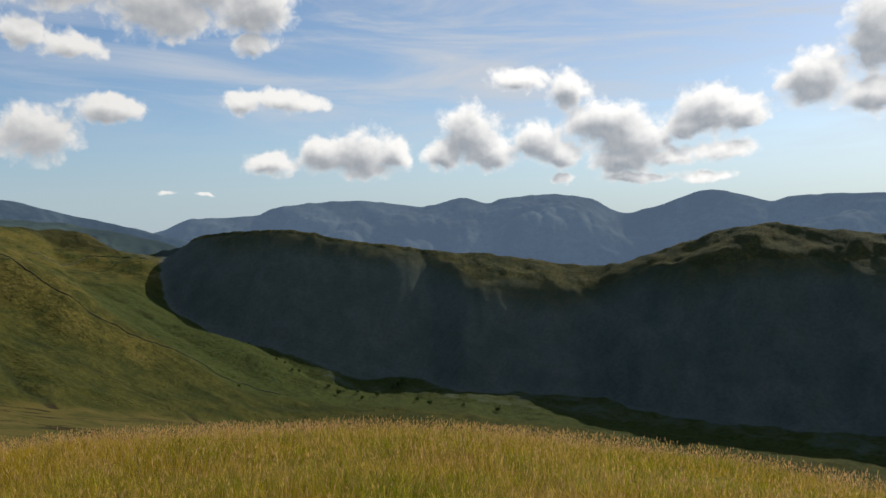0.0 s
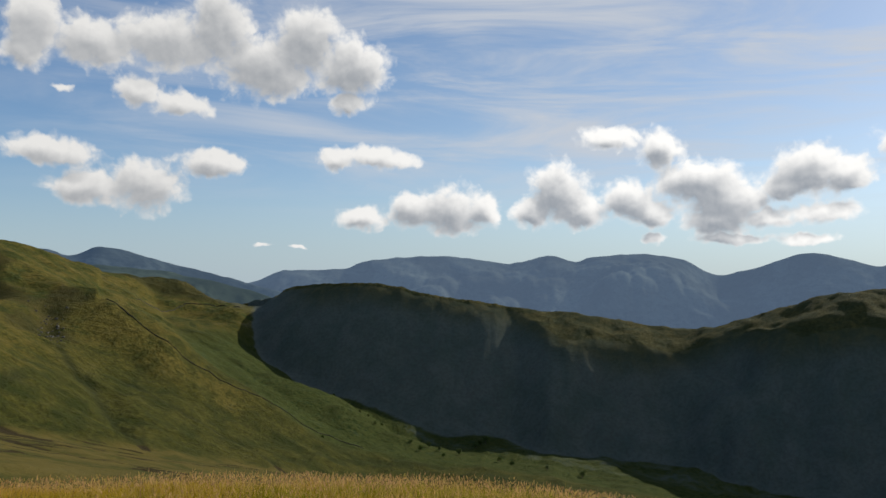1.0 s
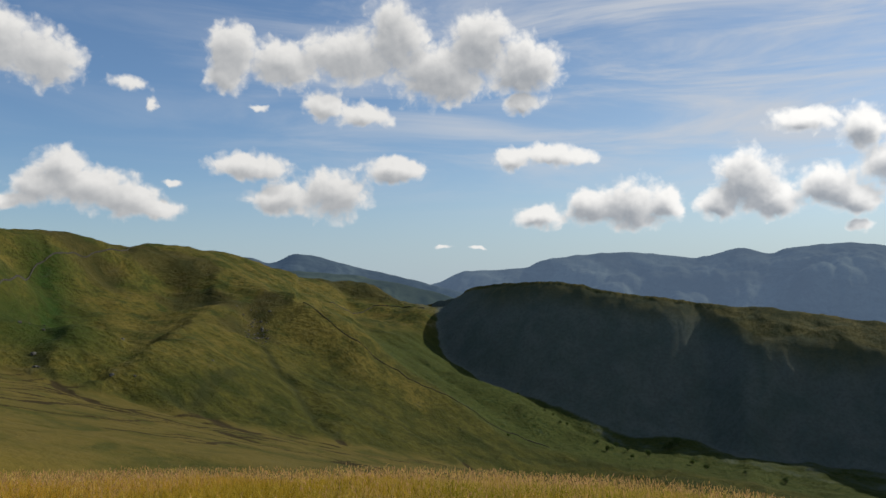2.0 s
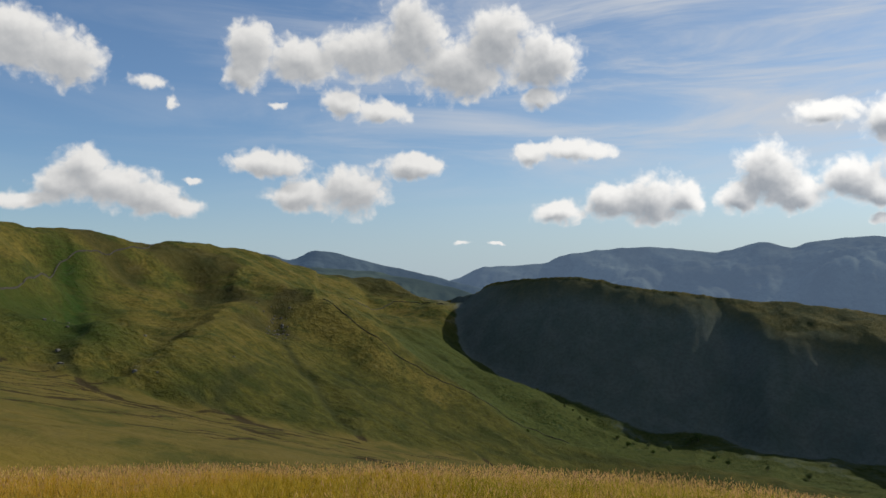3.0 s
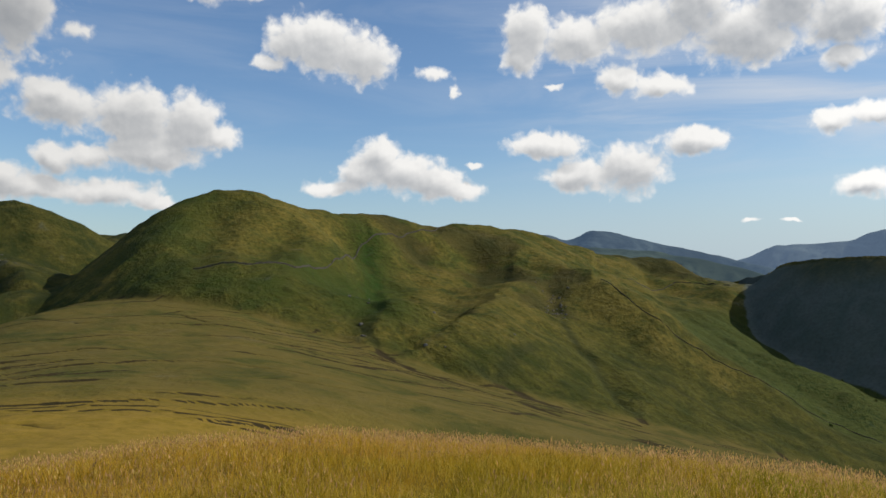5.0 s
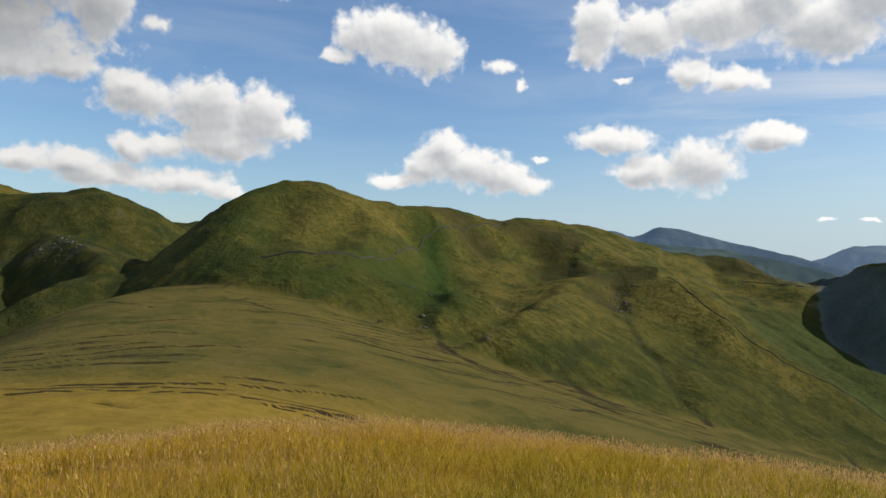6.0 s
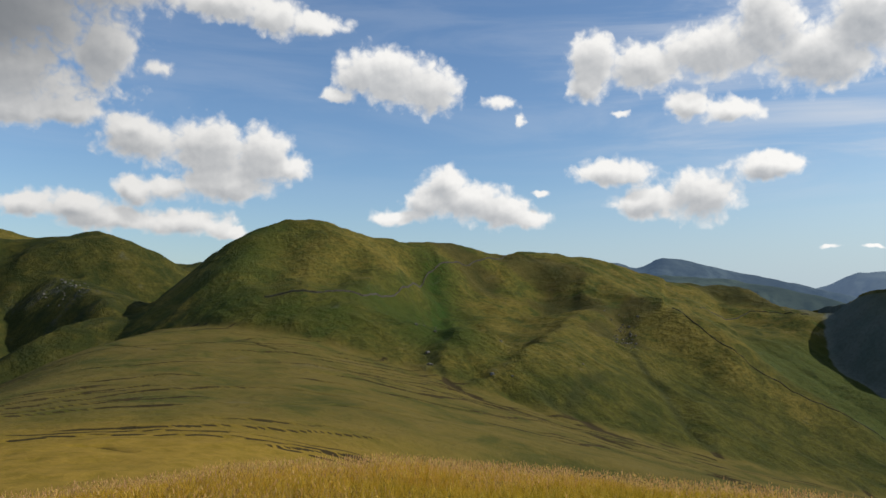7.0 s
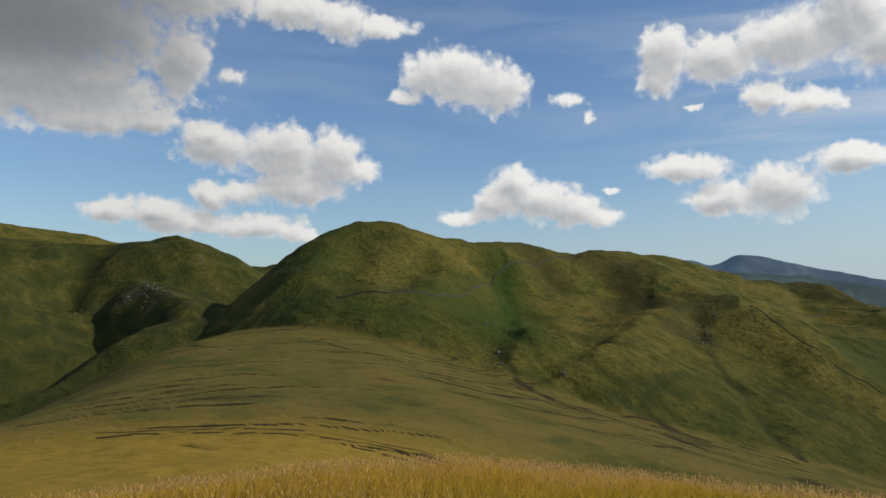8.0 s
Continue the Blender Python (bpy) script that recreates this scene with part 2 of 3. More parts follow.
# spots: azimuth to the left, distance, height angle from the eye
DARK_RIDGE = curve([(18.2, 1490, 0.2), (17.2, 1440, 0.8), (15.8, 1400, 1.1), (13.8, 1370, 1.26), (8.5, 1320, 0.9), (5.5, 1305, 0.4),
                    (2.7, 1305, 0.05), (-0.2, 1315, -0.2), (-4.2, 1325, -0.45), (-8.6, 1330, -1.1), (-12, 1325, -1.1), (-16.2, 1310, -0.05),
                    (-19.7, 1300, 1.1), (-24.9, 1290, 1.2), (-30, 1290, 0.75), (-45, 1300, 0.6), (-70, 1400, 0.5), (-100, 1600, 0.5)])
MAIN_RIDGE = curve([(60.4, 975, 4.85), (58.6, 955, 5.69), (55.8, 950, 5.52), (54, 955, 4.96), (51.3, 1000, 4.36), (48.9, 1040, 4.23),
                    (45.2, 1100, 4.01), (42.3, 1150, 3.29), (40.2, 1180, 3.39), (38.2, 1230, 3.25), (34.9, 1330, 2.8), (32, 1480, 2.0),
                    (28.1, 1600, 1.1), (26.4, 1600, 1.05), (24.2, 1580, 0.85), (22.4, 1540, 0.3), (20.3, 1490, -0.2)])
SPUR = curve([(38.2, 1230, 3.1), (35.5, 1160, 2.5), (32.6, 1090, 1.2), (29.8, 1030, 0.35), (27.7, 990, -0.1), (25.6, 960, -1.7),
              (23.7, 940, -3.3), (19.8, 915, -6.1), (16, 895, -8.7), (12.4, 880, -10.8), (9, 865, -12.2)])
RIBS = [curve([(40.85, 1125, 3.35), (41.7, 1000, 1.8), (42.9, 815, -0.27), (44.7, 670, -2.5), (46.3, 610, -4.8), (47.5, 560, -7.2)]),
        curve([(35.1, 1150, 2.3), (35.5, 985, -0.2), (38.1, 750, -2.28), (40.6, 645, -4.2), (43.4, 590, -6.2), (45, 540, -8.5)]),
        curve([(57, 925, 5.2), (56.5, 850, 3.1), (55.6, 750, 0.7), (55, 690, -1.7), (54.6, 630, -4.5)]),
        curve([(51.5, 990, 4.5), (51, 880, 2.7), (50.6, 770, 0.5), (50.2, 690, -3.0)])]
# gullies between the ribs: bends, depth, half width
FOLDS = [([spot(a, d, 0) for a, d in bends], deep, wide) for bends, deep, wide in (
    ([(53.4, 890), (53.9, 800), (53.7, 740)], 13, 26), ([(48.4, 990), (48.2, 880), (47.6, 770), (47.0, 690)], 20, 46),
    ([(42.2, 1090), (43.4, 960), (44.6, 850), (45.6, 740)], 26, 42), ([(37.7, 1130), (39.2, 1010), (40.6, 870), (41.8, 760), (42.6, 690)], 27, 42),
    ([(35.2, 1040), (37.0, 985), (38.2, 930)], 9, 34), ([(33.6, 990), (33.0, 920), (32.4, 850)], 7, 14), ([(59.0, 930), (58.2, 820), (57.4, 720)], 12, 32),
    ([(30.2, 800), (28.4, 722), (27.6, 671), (26.0, 650)], 6, 16))]
MOOR = curve([(66, 30, -17), (66, 60, -12.4), (66, 100, -11.1), (66, 160, -9.8), (65, 250, -7.9), (64, 350, -6.0), (63, 500, -4.0),
              (62, 620, -2.7), (61, 690, -2.1)])
LEFT_HILLS = curve([(120, 1300, 5.0), (95, 1250, 4.6), (85, 1280, 4.2), (76, 1290, 3.7), (72.3, 1280, 3.99), (70.1, 1270, 4.45), (67.5, 1300, 2.87),
                    (65.2, 1380, 1.35), (62.8, 1600, 2.4), (55, 1800, 2.0)])
LEFT_SPURS = [curve([(67.3, 950, -1.6), (69, 905, -1.5), (72.3, 860, -3.0), (75, 830, -5.0), (78.4, 810, -6.5), (84, 800, -8.5)]),
              curve([(85, 1280, 4.2), (82, 1150, 2.6), (81, 1060, 0.8), (80.5, 980, -2.5), (81, 900, -6.5)])]
# a craggy wall round the head of the side valley, above its shaded hollow
LEFT_CRAG = curve([(66.2, 880, -6.5), (68.0, 930, -1.4), (70, 1010, 0.2), (72, 1110, 0.9), (73.6, 1230, 2.2), (74.5, 1290, 3.6)])
LEFT_GULLY = [spot(a, d, 0) for a, d in ((74.6, 1250), (75.6, 1190), (76.8, 1130), (78, 1090))]
BACK_HILLS = curve([(100, 1950, 6.0), (84, 2000, 5.1), (80.4, 2000, 4.72), (77.2, 2000, 4.43), (73, 2000, 3.8), (66, 2050, 2.5), (60, 2100, 2.2)])
STREAM = curve([(20.6, 1440, -0.8), (19.6, 1400, -2.0), (18.9, 1320, -4.1), (17.4, 1260, -5.2), (15.5, 1200, -6.6), (12, 1140, -8.0), (9.8, 1105, -9.2),
                (8, 1080, -10.1), (5.5, 1065, -10.5), (2.9, 1050, -10.7), (-0.6, 1035, -11.0), (-6, 1000, -11.6), (-16, 965, -12.7), (-30, 930, -13.4), (-60, 950, -14),
                (-100, 1000, -13)])
VALLEYS = [curve([(46.7, 720, -4.6), (44, 640, -6.4), (40, 580, -8.4), (36, 560, -9.9), (32, 545, -11.3), (20, 600, -14), (8, 760, -13.4)]),
           STREAM,
           curve([(63, 1050, -4.2), (68, 950, -6), (73, 880, -8), (80, 850, -9.5), (95, 850, -11), (130, 850, -12)]),
           curve([(150, 800, -12), (180, 700, -13), (-140, 800, -13)])]
# sheep tracks, ditches and the longest peat banks: azimuth and distance of their bends, half width
TRACKS = [([spot(a, d, 0) for a, d in bends], width) for bends, width in (
    ([(28.2, 818), (26.5, 800), (24.4, 780), (22.3, 775), (20.0, 764), (18.1, 738), (16.6, 706)], 3.5),
    ([(30.5, 784), (29.2, 712), (28.0, 678), (26.5, 640)], 5.0), ([(36.7, 608), (35.8, 644), (34.4, 684)], 6.0),
    ([(38.0, 600), (35.5, 590), (32.5, 560), (29.0, 560), (26.0, 575)], 9.0), ([(32.2, 850), (31.4, 800), (30.8, 770)], 5.0),
    ([(47.0, 640), (44.2, 560), (42.7, 545), (41.0, 540), (38.3, 524), (36.5, 522), (33.2, 498), (30.2, 476)], 5.0),
    ([(68.7, 596), (65.6, 544), (63.5, 550)], 1.8), ([(64.3, 564), (60.5, 588), (59.4, 612)], 1.8), ([(61.0, 646), (57.6, 620)], 1.6),
    ([(59.8, 596), (57.4, 556)], 1.6), ([(58.0, 359), (54.5, 349), (50.7, 343), (48.1, 348), (45.5, 344)], 1.5),
    ([(56.5, 302), (53.2, 312), (50.7, 315), (46.8, 315)], 1.5), ([(70.7, 186), (68.8, 184), (66.9, 172)], 1.3))]
GULLY = curve([(47.8, 1030, 3.0), (46.8, 940, 1.0), (45.6, 850, -1.0), (46.5, 760, -3.6), (45.8, 690, -5.2), (43, 610, -7.2), (38, 570, -9.2), (33, 548, -11.1)])


def dark_ridge(x, y, az):
    d, side, z, along = nearest(x, y, DARK_RIDGE)
    east = step(1.5, -3, az)
    brow = (8 + 95 * east) * (1 + (0.12 + 0.35 * step(-6, -16, az)) * fractal(x, y, 150, 3, 57))
    over = d - brow
    slope = 0.2 + 0.22 * east + 0.12 * east * fractal(x, y, 90, 3, 59)
    front = slope * d + (1.15 - slope) * 0.5 * (np.sqrt(over * over + 500) + over)
    knolls = 5 * step(8, 0, az) * step(170, 60, d) * fractal(x, y, 75, 4, 401)
    return z + knolls - np.where(side > 0, 0.16 * d, np.maximum(front - 4, 0)), step(0, 45, over) * (side < 0), step(-10, 4, over) * np.maximum(side < 0, along < 2), step(130, 40, d)


def peat_steps(x, y):
    """Broken peat banks that run along the moor: how far up its step a place lies, and where bare peat shows."""
    up, peat = 0.0, 0.0
    for pitch, seed in ((0.05, 101), (0.085, 111)):
        f = (0.55 * x + 0.85 * y) * -0.02 + np.hypot(x, y) * pitch + 1.3 * fractal(x, y, 140, 2, seed) + 0.2 * fractal(x, y, 24, 3, seed + 2)
        row = np.floor(f)
        u = f - row
        gate = step(0.14, 0.3, grain((x - 0.4 * y) / 30.0 + 31.7 * row, row * 0.37, seed + 4) * 0.6 + 0.55 * fractal(x, y, 110, 3, seed + 6))
        up = up + gate * (step(0.0, 1.8 * pitch, u) - u) * 0.06 / pitch
        peat = np.maximum(peat, gate * step(0.0, 0.4 * pitch, u) * step(2.1 * pitch, 1.1 * pitch, u))
    return up, peat


def land(x, y):
    """Height of the land at x, y, and how much of each cover it has."""
    r = np.hypot(x, y) + 1e-6
    az = np.degrees(np.arctan2(-x, y))
    # gently wandering places, so that no flank runs ruler-straight
    wander = np.clip(r / 40 - 2, 0, 20)
    wx = x + wander * fractal(x, y, 260, 3, 11)
    wy = y + wander * fractal(x, y, 260, 3, 23)
    wsum, zsum = 1e-9, 0.0
    for v in VALLEYS:
        d, _, z, _ = nearest(x, y, v)
        w = 1 / (d * d + 900)
        wsum, zsum = wsum + w, zsum + w * (z + 0.03 * d)
    h = zsum / wsum
    main = flank(wx, wy, MAIN_RIDGE, (30.0, 0.22, 0.5), (25.0, 0.2, 0.42))
    beyond = r * np.sin(np.radians(az - 60.2)) * step(500, 700, r)
    main = main - 0.32 * (beyond + np.sqrt(beyond * beyond + 1600)) + 2.5
    main = main + 6 * step(31, 28, az) * step(1350, 1480, r) * fractal(x, y, 70, 4, 431)
    h = smooth_max(h, main, 16.0)
    h = smooth_max(h, flank(wx, wy, SPUR, (25.0, 0.2, 0.5), (16.0, 0.15, 0.43)), 10.0)
    for rib in RIBS:
        h = smooth_max(h, flank(wx, wy, rib, (6.0, 0.2, 0.5), (6.0, 0.2, 0.6)), 9.0)
    for line, deep, wide in FOLDS:
        d, _, _, along = nearest(wx, wy, line)
        h = h - deep * np.exp(-(d / wide) ** 2) * step(0, 0.6, along) * step(len(line) - 1, len(line) - 1.8, along)
    # the stream has cut the valley head down to its bed
    d, side, z, along = nearest(x, y, STREAM)
    bed = z + 2 + np.where(side < 0, 0.4, 0.2) * d
    h = np.where((r > 800) & (az < 30) & (az > -60), smooth_min(h, bed, 12.0), h)
    dark, below, steep, near_foot = dark_ridge(x + 0.35 * (wx - x), y + 0.35 * (wy - y), az)
    h0 = h
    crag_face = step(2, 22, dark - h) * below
    # where haze is painted: the shaded face, and weaker round its foot
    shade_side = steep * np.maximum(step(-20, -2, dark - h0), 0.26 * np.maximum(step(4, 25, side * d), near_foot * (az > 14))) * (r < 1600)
    h = smooth_max(h, dark, 12.0)
    moor = flank(wx, wy, MOOR, (72.0, 0.015, 0.5), (70.0, 0.06, 0.26))
    steepen = r * np.sin(np.radians(60 - az)) - 18
    steepen = 0.5 * (steepen + np.sqrt(steepen * steepen + 900)) * (steepen > -200) * step(330, 140, r) * (np.abs(az) < 120)
    moor = moor - 0.45 * steepen
    moorland = step(-6, 2, moor - h) * step(110, 190, r)
    h = smooth_max(h, moor, 8.0)
    left = flank(wx, wy, LEFT_HILLS, (40.0, 0.1, 0.45), (60.0, 0.25, 0.85))
    for rib in LEFT_SPURS:
        left = smooth_max(left, flank(wx, wy, rib, (18.0, 0.1, 0.4), (12.0, 0.25, 0.6)), 8.0)
    left = smooth_max(left, flank(wx, wy, LEFT_CRAG, (8.0, 0.2, 1.4), (40.0, 0.1, 0.5)), 6.0)
    left = left - 20 * np.exp(-(nearest(wx, wy, LEFT_GULLY)[0] / 26) ** 2)
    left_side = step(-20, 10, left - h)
    moorland = moorland * (1 - step(-8, 2, left - h))
    h = smooth_max(h, left, 20.0)
    h = smooth_max(h, flank(wx, wy, BACK_HILLS, (60.0, 0.1, 0.4), (60.0, 0.1, 0.4)), 30.0)
    d, spur_side, _, _ = nearest(x, y, SPUR)
    fern = (spur_side > 0) * step(2, 14, d) * step(1650, 1500, r) * step(31, 28, az) * step(-60, -45, az) * step(880, 930, r) * (1 - crag_face) * step(-30, -75, h + 0.05 * r - 60)
    d, _, z, along = nearest(wx, wy, GULLY)
    gully = np.exp(-(d / 34) ** 2) * step(0, 3, along) * step(620, 700, r)
    h = h - 3 * gully - 2.0 * np.exp(-(d / 7) ** 2)
    groove = 0.0
    for line, width in TRACKS:
        d = nearest(x, y, line)[0] + 0.35 * width * fractal(x, y, 9, 2, 131)
        groove = np.maximum(groove, np.exp(-(d / width) ** 2))
    for az_h, d_h, deep, wide in ((33.5, 880, 6, 35), (28.5, 830, 6, 40)):
        hx, hy, _ = spot(az_h, d_h, 0)
        h = h - deep * np.exp(-((wx - hx) ** 2 + (wy - hy) ** 2) / wide ** 2)
    # brown heather, which also paints shade into the hollows and below the crest
    heather = 0.0
    for az_h, d_h, wide in ((36.8, 1010, 50), (34.0, 965, 42), (43.3, 1020, 40), (33.2, 890, 35), (40.2, 1120, 45), (31.5, 1000, 30), (37.5, 1120, 55), (45.0, 1060, 40), (27.5, 1570, 55), (25.0, 1560, 60), (22.8, 1520, 50)):
        hx, hy, _ = spot(az_h, d_h, 0)
        heather = np.maximum(heather, np.exp(-((wx - hx) ** 2 + (wy - hy) ** 2) / wide ** 2))
    # pale dry grass, which also paints sunlight onto the ribs
    dry = 0.0
    for az_h, d_h, wide in ((38.2, 865, 34), (41.5, 790, 34), (35.8, 940, 26), (56.0, 850, 45), (53.0, 900, 40), (29.0, 940, 45), (25.5, 905, 40), (21.5, 890, 32), (51.0, 930, 40), (44.0, 1010, 24)):
        hx, hy, _ = spot(az_h, d_h, 0)
        dry = np.maximum(dry, np.exp(-((wx - hx) ** 2 + (wy - hy) ** 2) / wide ** 2))
    # bowl bracken and a dark belt; the last two spots paint the flank's shade
    basin = 0.0
    for az_h, d_h, wide in ((49.5, 760, 75), (56.5, 700, 40), (53, 690, 45), (60.5, 735, 50), (46.8, 690, 45), (61, 850, 55), (60.3, 920, 40)):
        hx, hy, _ = spot(az_h, d_h, 0)
        basin = np.maximum(basin, np.exp(-((wx - hx) ** 2 + (wy - hy) ** 2) / wide ** 2))
    # the grassy dome that the walker stands on
    k = np.interp(az, (-180, -60, -30, 0, 30, 50, 60, 72, 85, 120, 180), (0.0075, 0.012, 0.0119, 0.0088, 0.0081, 0.007, 0.0074, 0.0086, 0.0088, 0.0075, 0.0075))
    dome = np.where(r < 40, -k * r * r, -k * 1600 - 80 * k * (r - 40) * 0.9)
    h = smooth_max(h, dome, 2.0)
    # hummocks, small gullies, crags, peat banks, tussocks
    rough = step(150, 600, r)
    calm = 1 - 0.75 * moorland
    h = h + rough * calm * (3.5 * fractal(wx, wy, 130, 4, 3) + 1.7 * ridged(wx, wy, 85, 5, 7) + 0.9 * ridged(wx, wy, 28, 3, 17))
    cliff_x, cliff_y, _ = spot(71.8, 1055, 0)
    cliffs = np.exp(-((x - cliff_x) ** 2 + (y - cliff_y) ** 2) / 75 ** 2)
    outcrop = np.maximum(0.3 * crag_face, left_side * cliffs) * step(0.55, 1.1, ridged(wx, wy, 55, 4, 61, 0.55))
    h = h + 4.0 * outcrop * (0.4 + 0.6 * fractal(x, y, 12, 3, 67))
    up, peat = peat_steps(wx, wy)
    h = h + moorland * 0.55 * up - 1.2 * groove
    h = h + 0.35 * step(25, 90, r) * fractal(x, y, 14, 3, 31) + 0.04 * step(1, 4, r) * fractal(x, y, 1.3, 2, 41)
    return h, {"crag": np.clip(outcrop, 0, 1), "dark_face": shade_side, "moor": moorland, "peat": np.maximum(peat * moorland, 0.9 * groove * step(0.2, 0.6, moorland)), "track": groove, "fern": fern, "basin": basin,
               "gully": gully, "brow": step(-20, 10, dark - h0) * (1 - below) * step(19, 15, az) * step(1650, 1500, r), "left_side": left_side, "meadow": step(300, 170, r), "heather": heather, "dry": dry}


def sheet(name, azimuths, radii, height, loop):
    a, r = np.meshgrid(np.radians(azimuths), radii)
    x, y = -np.sin(a) * r, np.cos(a) * r
    z, covers = height(x, y)
    rows, cols = a.shape
    verts = np.stack([x, y, z], -1).reshape(-1, 3).astype(np.float32)
    i = np.arange(rows * cols).reshape(rows, cols)
    right = np.roll(i, -1, 1) if loop else i[:, 1:]
    here_ = i if loop else i[:, :-1]
    quads = np.stack([here_[:-1], here_[1:], right[1:] if loop else i[1:, 1:], right[:-1]], -1).reshape(-1, 4)
    mesh = bpy.data.meshes.new(name)
    mesh.vertices.add(len(verts))
    mesh.vertices.foreach_set("co", verts.ravel())
    mesh.loops.add(quads.size)
    mesh.loops.foreach_set("vertex_index", quads.ravel().astype(np.int32))
    mesh.polygons.add(len(quads))
    mesh.polygons.foreach_set("loop_start", np.arange(0, quads.size, 4, dtype=np.int32))
    mesh.polygons.foreach_set("use_smooth", np.ones(len(quads), dtype=bool))
    mesh.update(calc_edges=True)
    for key, value in covers.items():
        mesh.attributes.new(key, "FLOAT", "POINT").data.foreach_set("value", value.ravel().astype(np.float32))
    return new(name, mesh), x, y, z


def material(name):
    m = bpy.data.materials.new(name)
    m.use_nodes = True
    tree = m.node_tree
    return m, tree, tree.nodes["Principled BSDF"], tree.nodes["Material Output"]


def hill_material():
    m, t, bsdf, _ = material("hill_grass")
    pos = wire(t, "ShaderNodeNewGeometry").outputs["Position"]

    def layer(name):
        return wire(t, "ShaderNodeAttribute", attribute_name=name).outputs["Fac"]
    broad, mid, fine = noise_node(t, pos, 0.006, 5, 0.6), noise_node(t, pos, 0.03, 6, 0.65, 0.5), noise_node(t, pos, 0.2, 5, 0.68)
    tufts = noise_node(t, pos, 0.75, 3, 0.6)
    # rushes and bents lie in streaks along the contours
    rows = noise_node(t, wire(t, "ShaderNodeMapping", [(0, pos), (3, (0.5, 0.5, 3.2))]).outputs[0], 0.05, 5, 0.62, 0.4)
    colour = mix(t, ramp(t, broad, 0.38, 0.62), (0.112, 0.096, 0.019), (0.078, 0.078, 0.016))
    colour = mix(t, ramp(t, mid, 0.48, 0.64), colour, (0.15, 0.116, 0.024))
    colour = mix(t, maths(t, "MULTIPLY", ramp(t, mid, 0.47, 0.36), 0.85), colour, (0.036, 0.052, 0.011))
    colour = mix(t, ramp(t, rows, 0.54, 0.68, True, 0.0, 0.45), colour, (0.15, 0.122, 0.03))
    colour = mix(t, ramp(t, rows, 0.46, 0.34, True, 0.0, 0.5), colour, (0.03, 0.042, 0.01))
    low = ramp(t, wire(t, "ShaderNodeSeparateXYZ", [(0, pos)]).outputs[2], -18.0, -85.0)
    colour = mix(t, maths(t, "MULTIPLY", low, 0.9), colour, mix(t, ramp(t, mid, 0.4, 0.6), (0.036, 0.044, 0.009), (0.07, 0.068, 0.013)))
    bracken = maths(t, "MULTIPLY", layer("gully"), ramp(t, mid, 0.3, 0.55))
    colour = mix(t, bracken, colour, (0.022, 0.05, 0.008))
    lush_and_shade = maths(t, "MULTIPLY", layer("basin"), ramp(t, mid, 0.3, 0.6, True, 0.4, 0.9))
    colour = mix(t, lush_and_shade, colour, mix(t, ramp(t, fine, 0.4, 0.6), (0.02, 0.042, 0.007), (0.042, 0.066, 0.011)))
    fern = maths(t, "MULTIPLY", layer("fern"), ramp(t, mid, 0.3, 0.6, True, 0.45, 0.95))
    colour = mix(t, fern, colour, mix(t, ramp(t, fine, 0.4, 0.58), (0.022, 0.04, 0.009), (0.082, 0.098, 0.022)))
    colour = mix(t, maths(t, "MULTIPLY", layer("track"), 0.75), colour, (0.03, 0.036, 0.012))
    # left hills painted darker, in place of a cloud's shadow on them
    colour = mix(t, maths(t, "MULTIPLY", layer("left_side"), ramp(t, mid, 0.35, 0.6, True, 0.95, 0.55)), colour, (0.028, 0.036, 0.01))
    bleached_and_lit = maths(t, "MULTIPLY", layer("dry"), ramp(t, mid, 0.36, 0.6, True, 0.3, 0.85))
    colour = mix(t, bleached_and_lit, colour, (0.165, 0.13, 0.028))
    ling_and_shade = ramp(t, maths(t, "MULTIPLY_ADD", layer("heather"), 1.2, maths(t, "MULTIPLY", maths(t, "SUBTRACT", mid, 0.5), 2.2)), 0.3, 0.8)
    colour = mix(t, maths(t, "MULTIPLY", ling_and_shade, 0.6), colour, mix(t, ramp(t, fine, 0.4, 0.6), (0.026, 0.026, 0.011), (0.065, 0.052, 0.02)))
    heath = maths(t, "MULTIPLY", layer("moor"), ramp(t, mid, 0.36, 0.6, True, 0.35, 1.0))
    colour = mix(t, maths(t, "MULTIPLY", heath, 0.8), colour, mix(t, ramp(t, fine, 0.4, 0.62), (0.1, 0.078, 0.02), (0.15, 0.112, 0.03)))
    drawn = wire(t, "ShaderNodeMapping", [(0, pos), (3, (1.0, 1.0, 0.3))]).outputs[0]
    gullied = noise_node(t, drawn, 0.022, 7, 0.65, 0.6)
    # haze over the shaded face, put in as a paler grey-green colour
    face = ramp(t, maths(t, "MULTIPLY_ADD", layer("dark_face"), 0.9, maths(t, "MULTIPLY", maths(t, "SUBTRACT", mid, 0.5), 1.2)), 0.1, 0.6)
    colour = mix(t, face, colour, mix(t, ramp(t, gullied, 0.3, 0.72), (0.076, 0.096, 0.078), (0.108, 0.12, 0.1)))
    colour = mix(t, maths(t, "MULTIPLY", layer("brow"), 0.85), colour, mix(t, ramp(t, mid, 0.42, 0.6), (0.05, 0.056, 0.026), (0.09, 0.08, 0.03)))
    stone = maths(t, "MULTIPLY", layer("crag"), ramp(t, fine, 0.42, 0.6))
    colour = mix(t, stone, colour, mix(t, fine, (0.04, 0.04, 0.038), (0.15, 0.145, 0.135)))
    colour = mix(t, layer("meadow"), colour, mix(t, ramp(t, fine, 0.35, 0.65), (0.17, 0.118, 0.016), (0.27, 0.175, 0.03)))
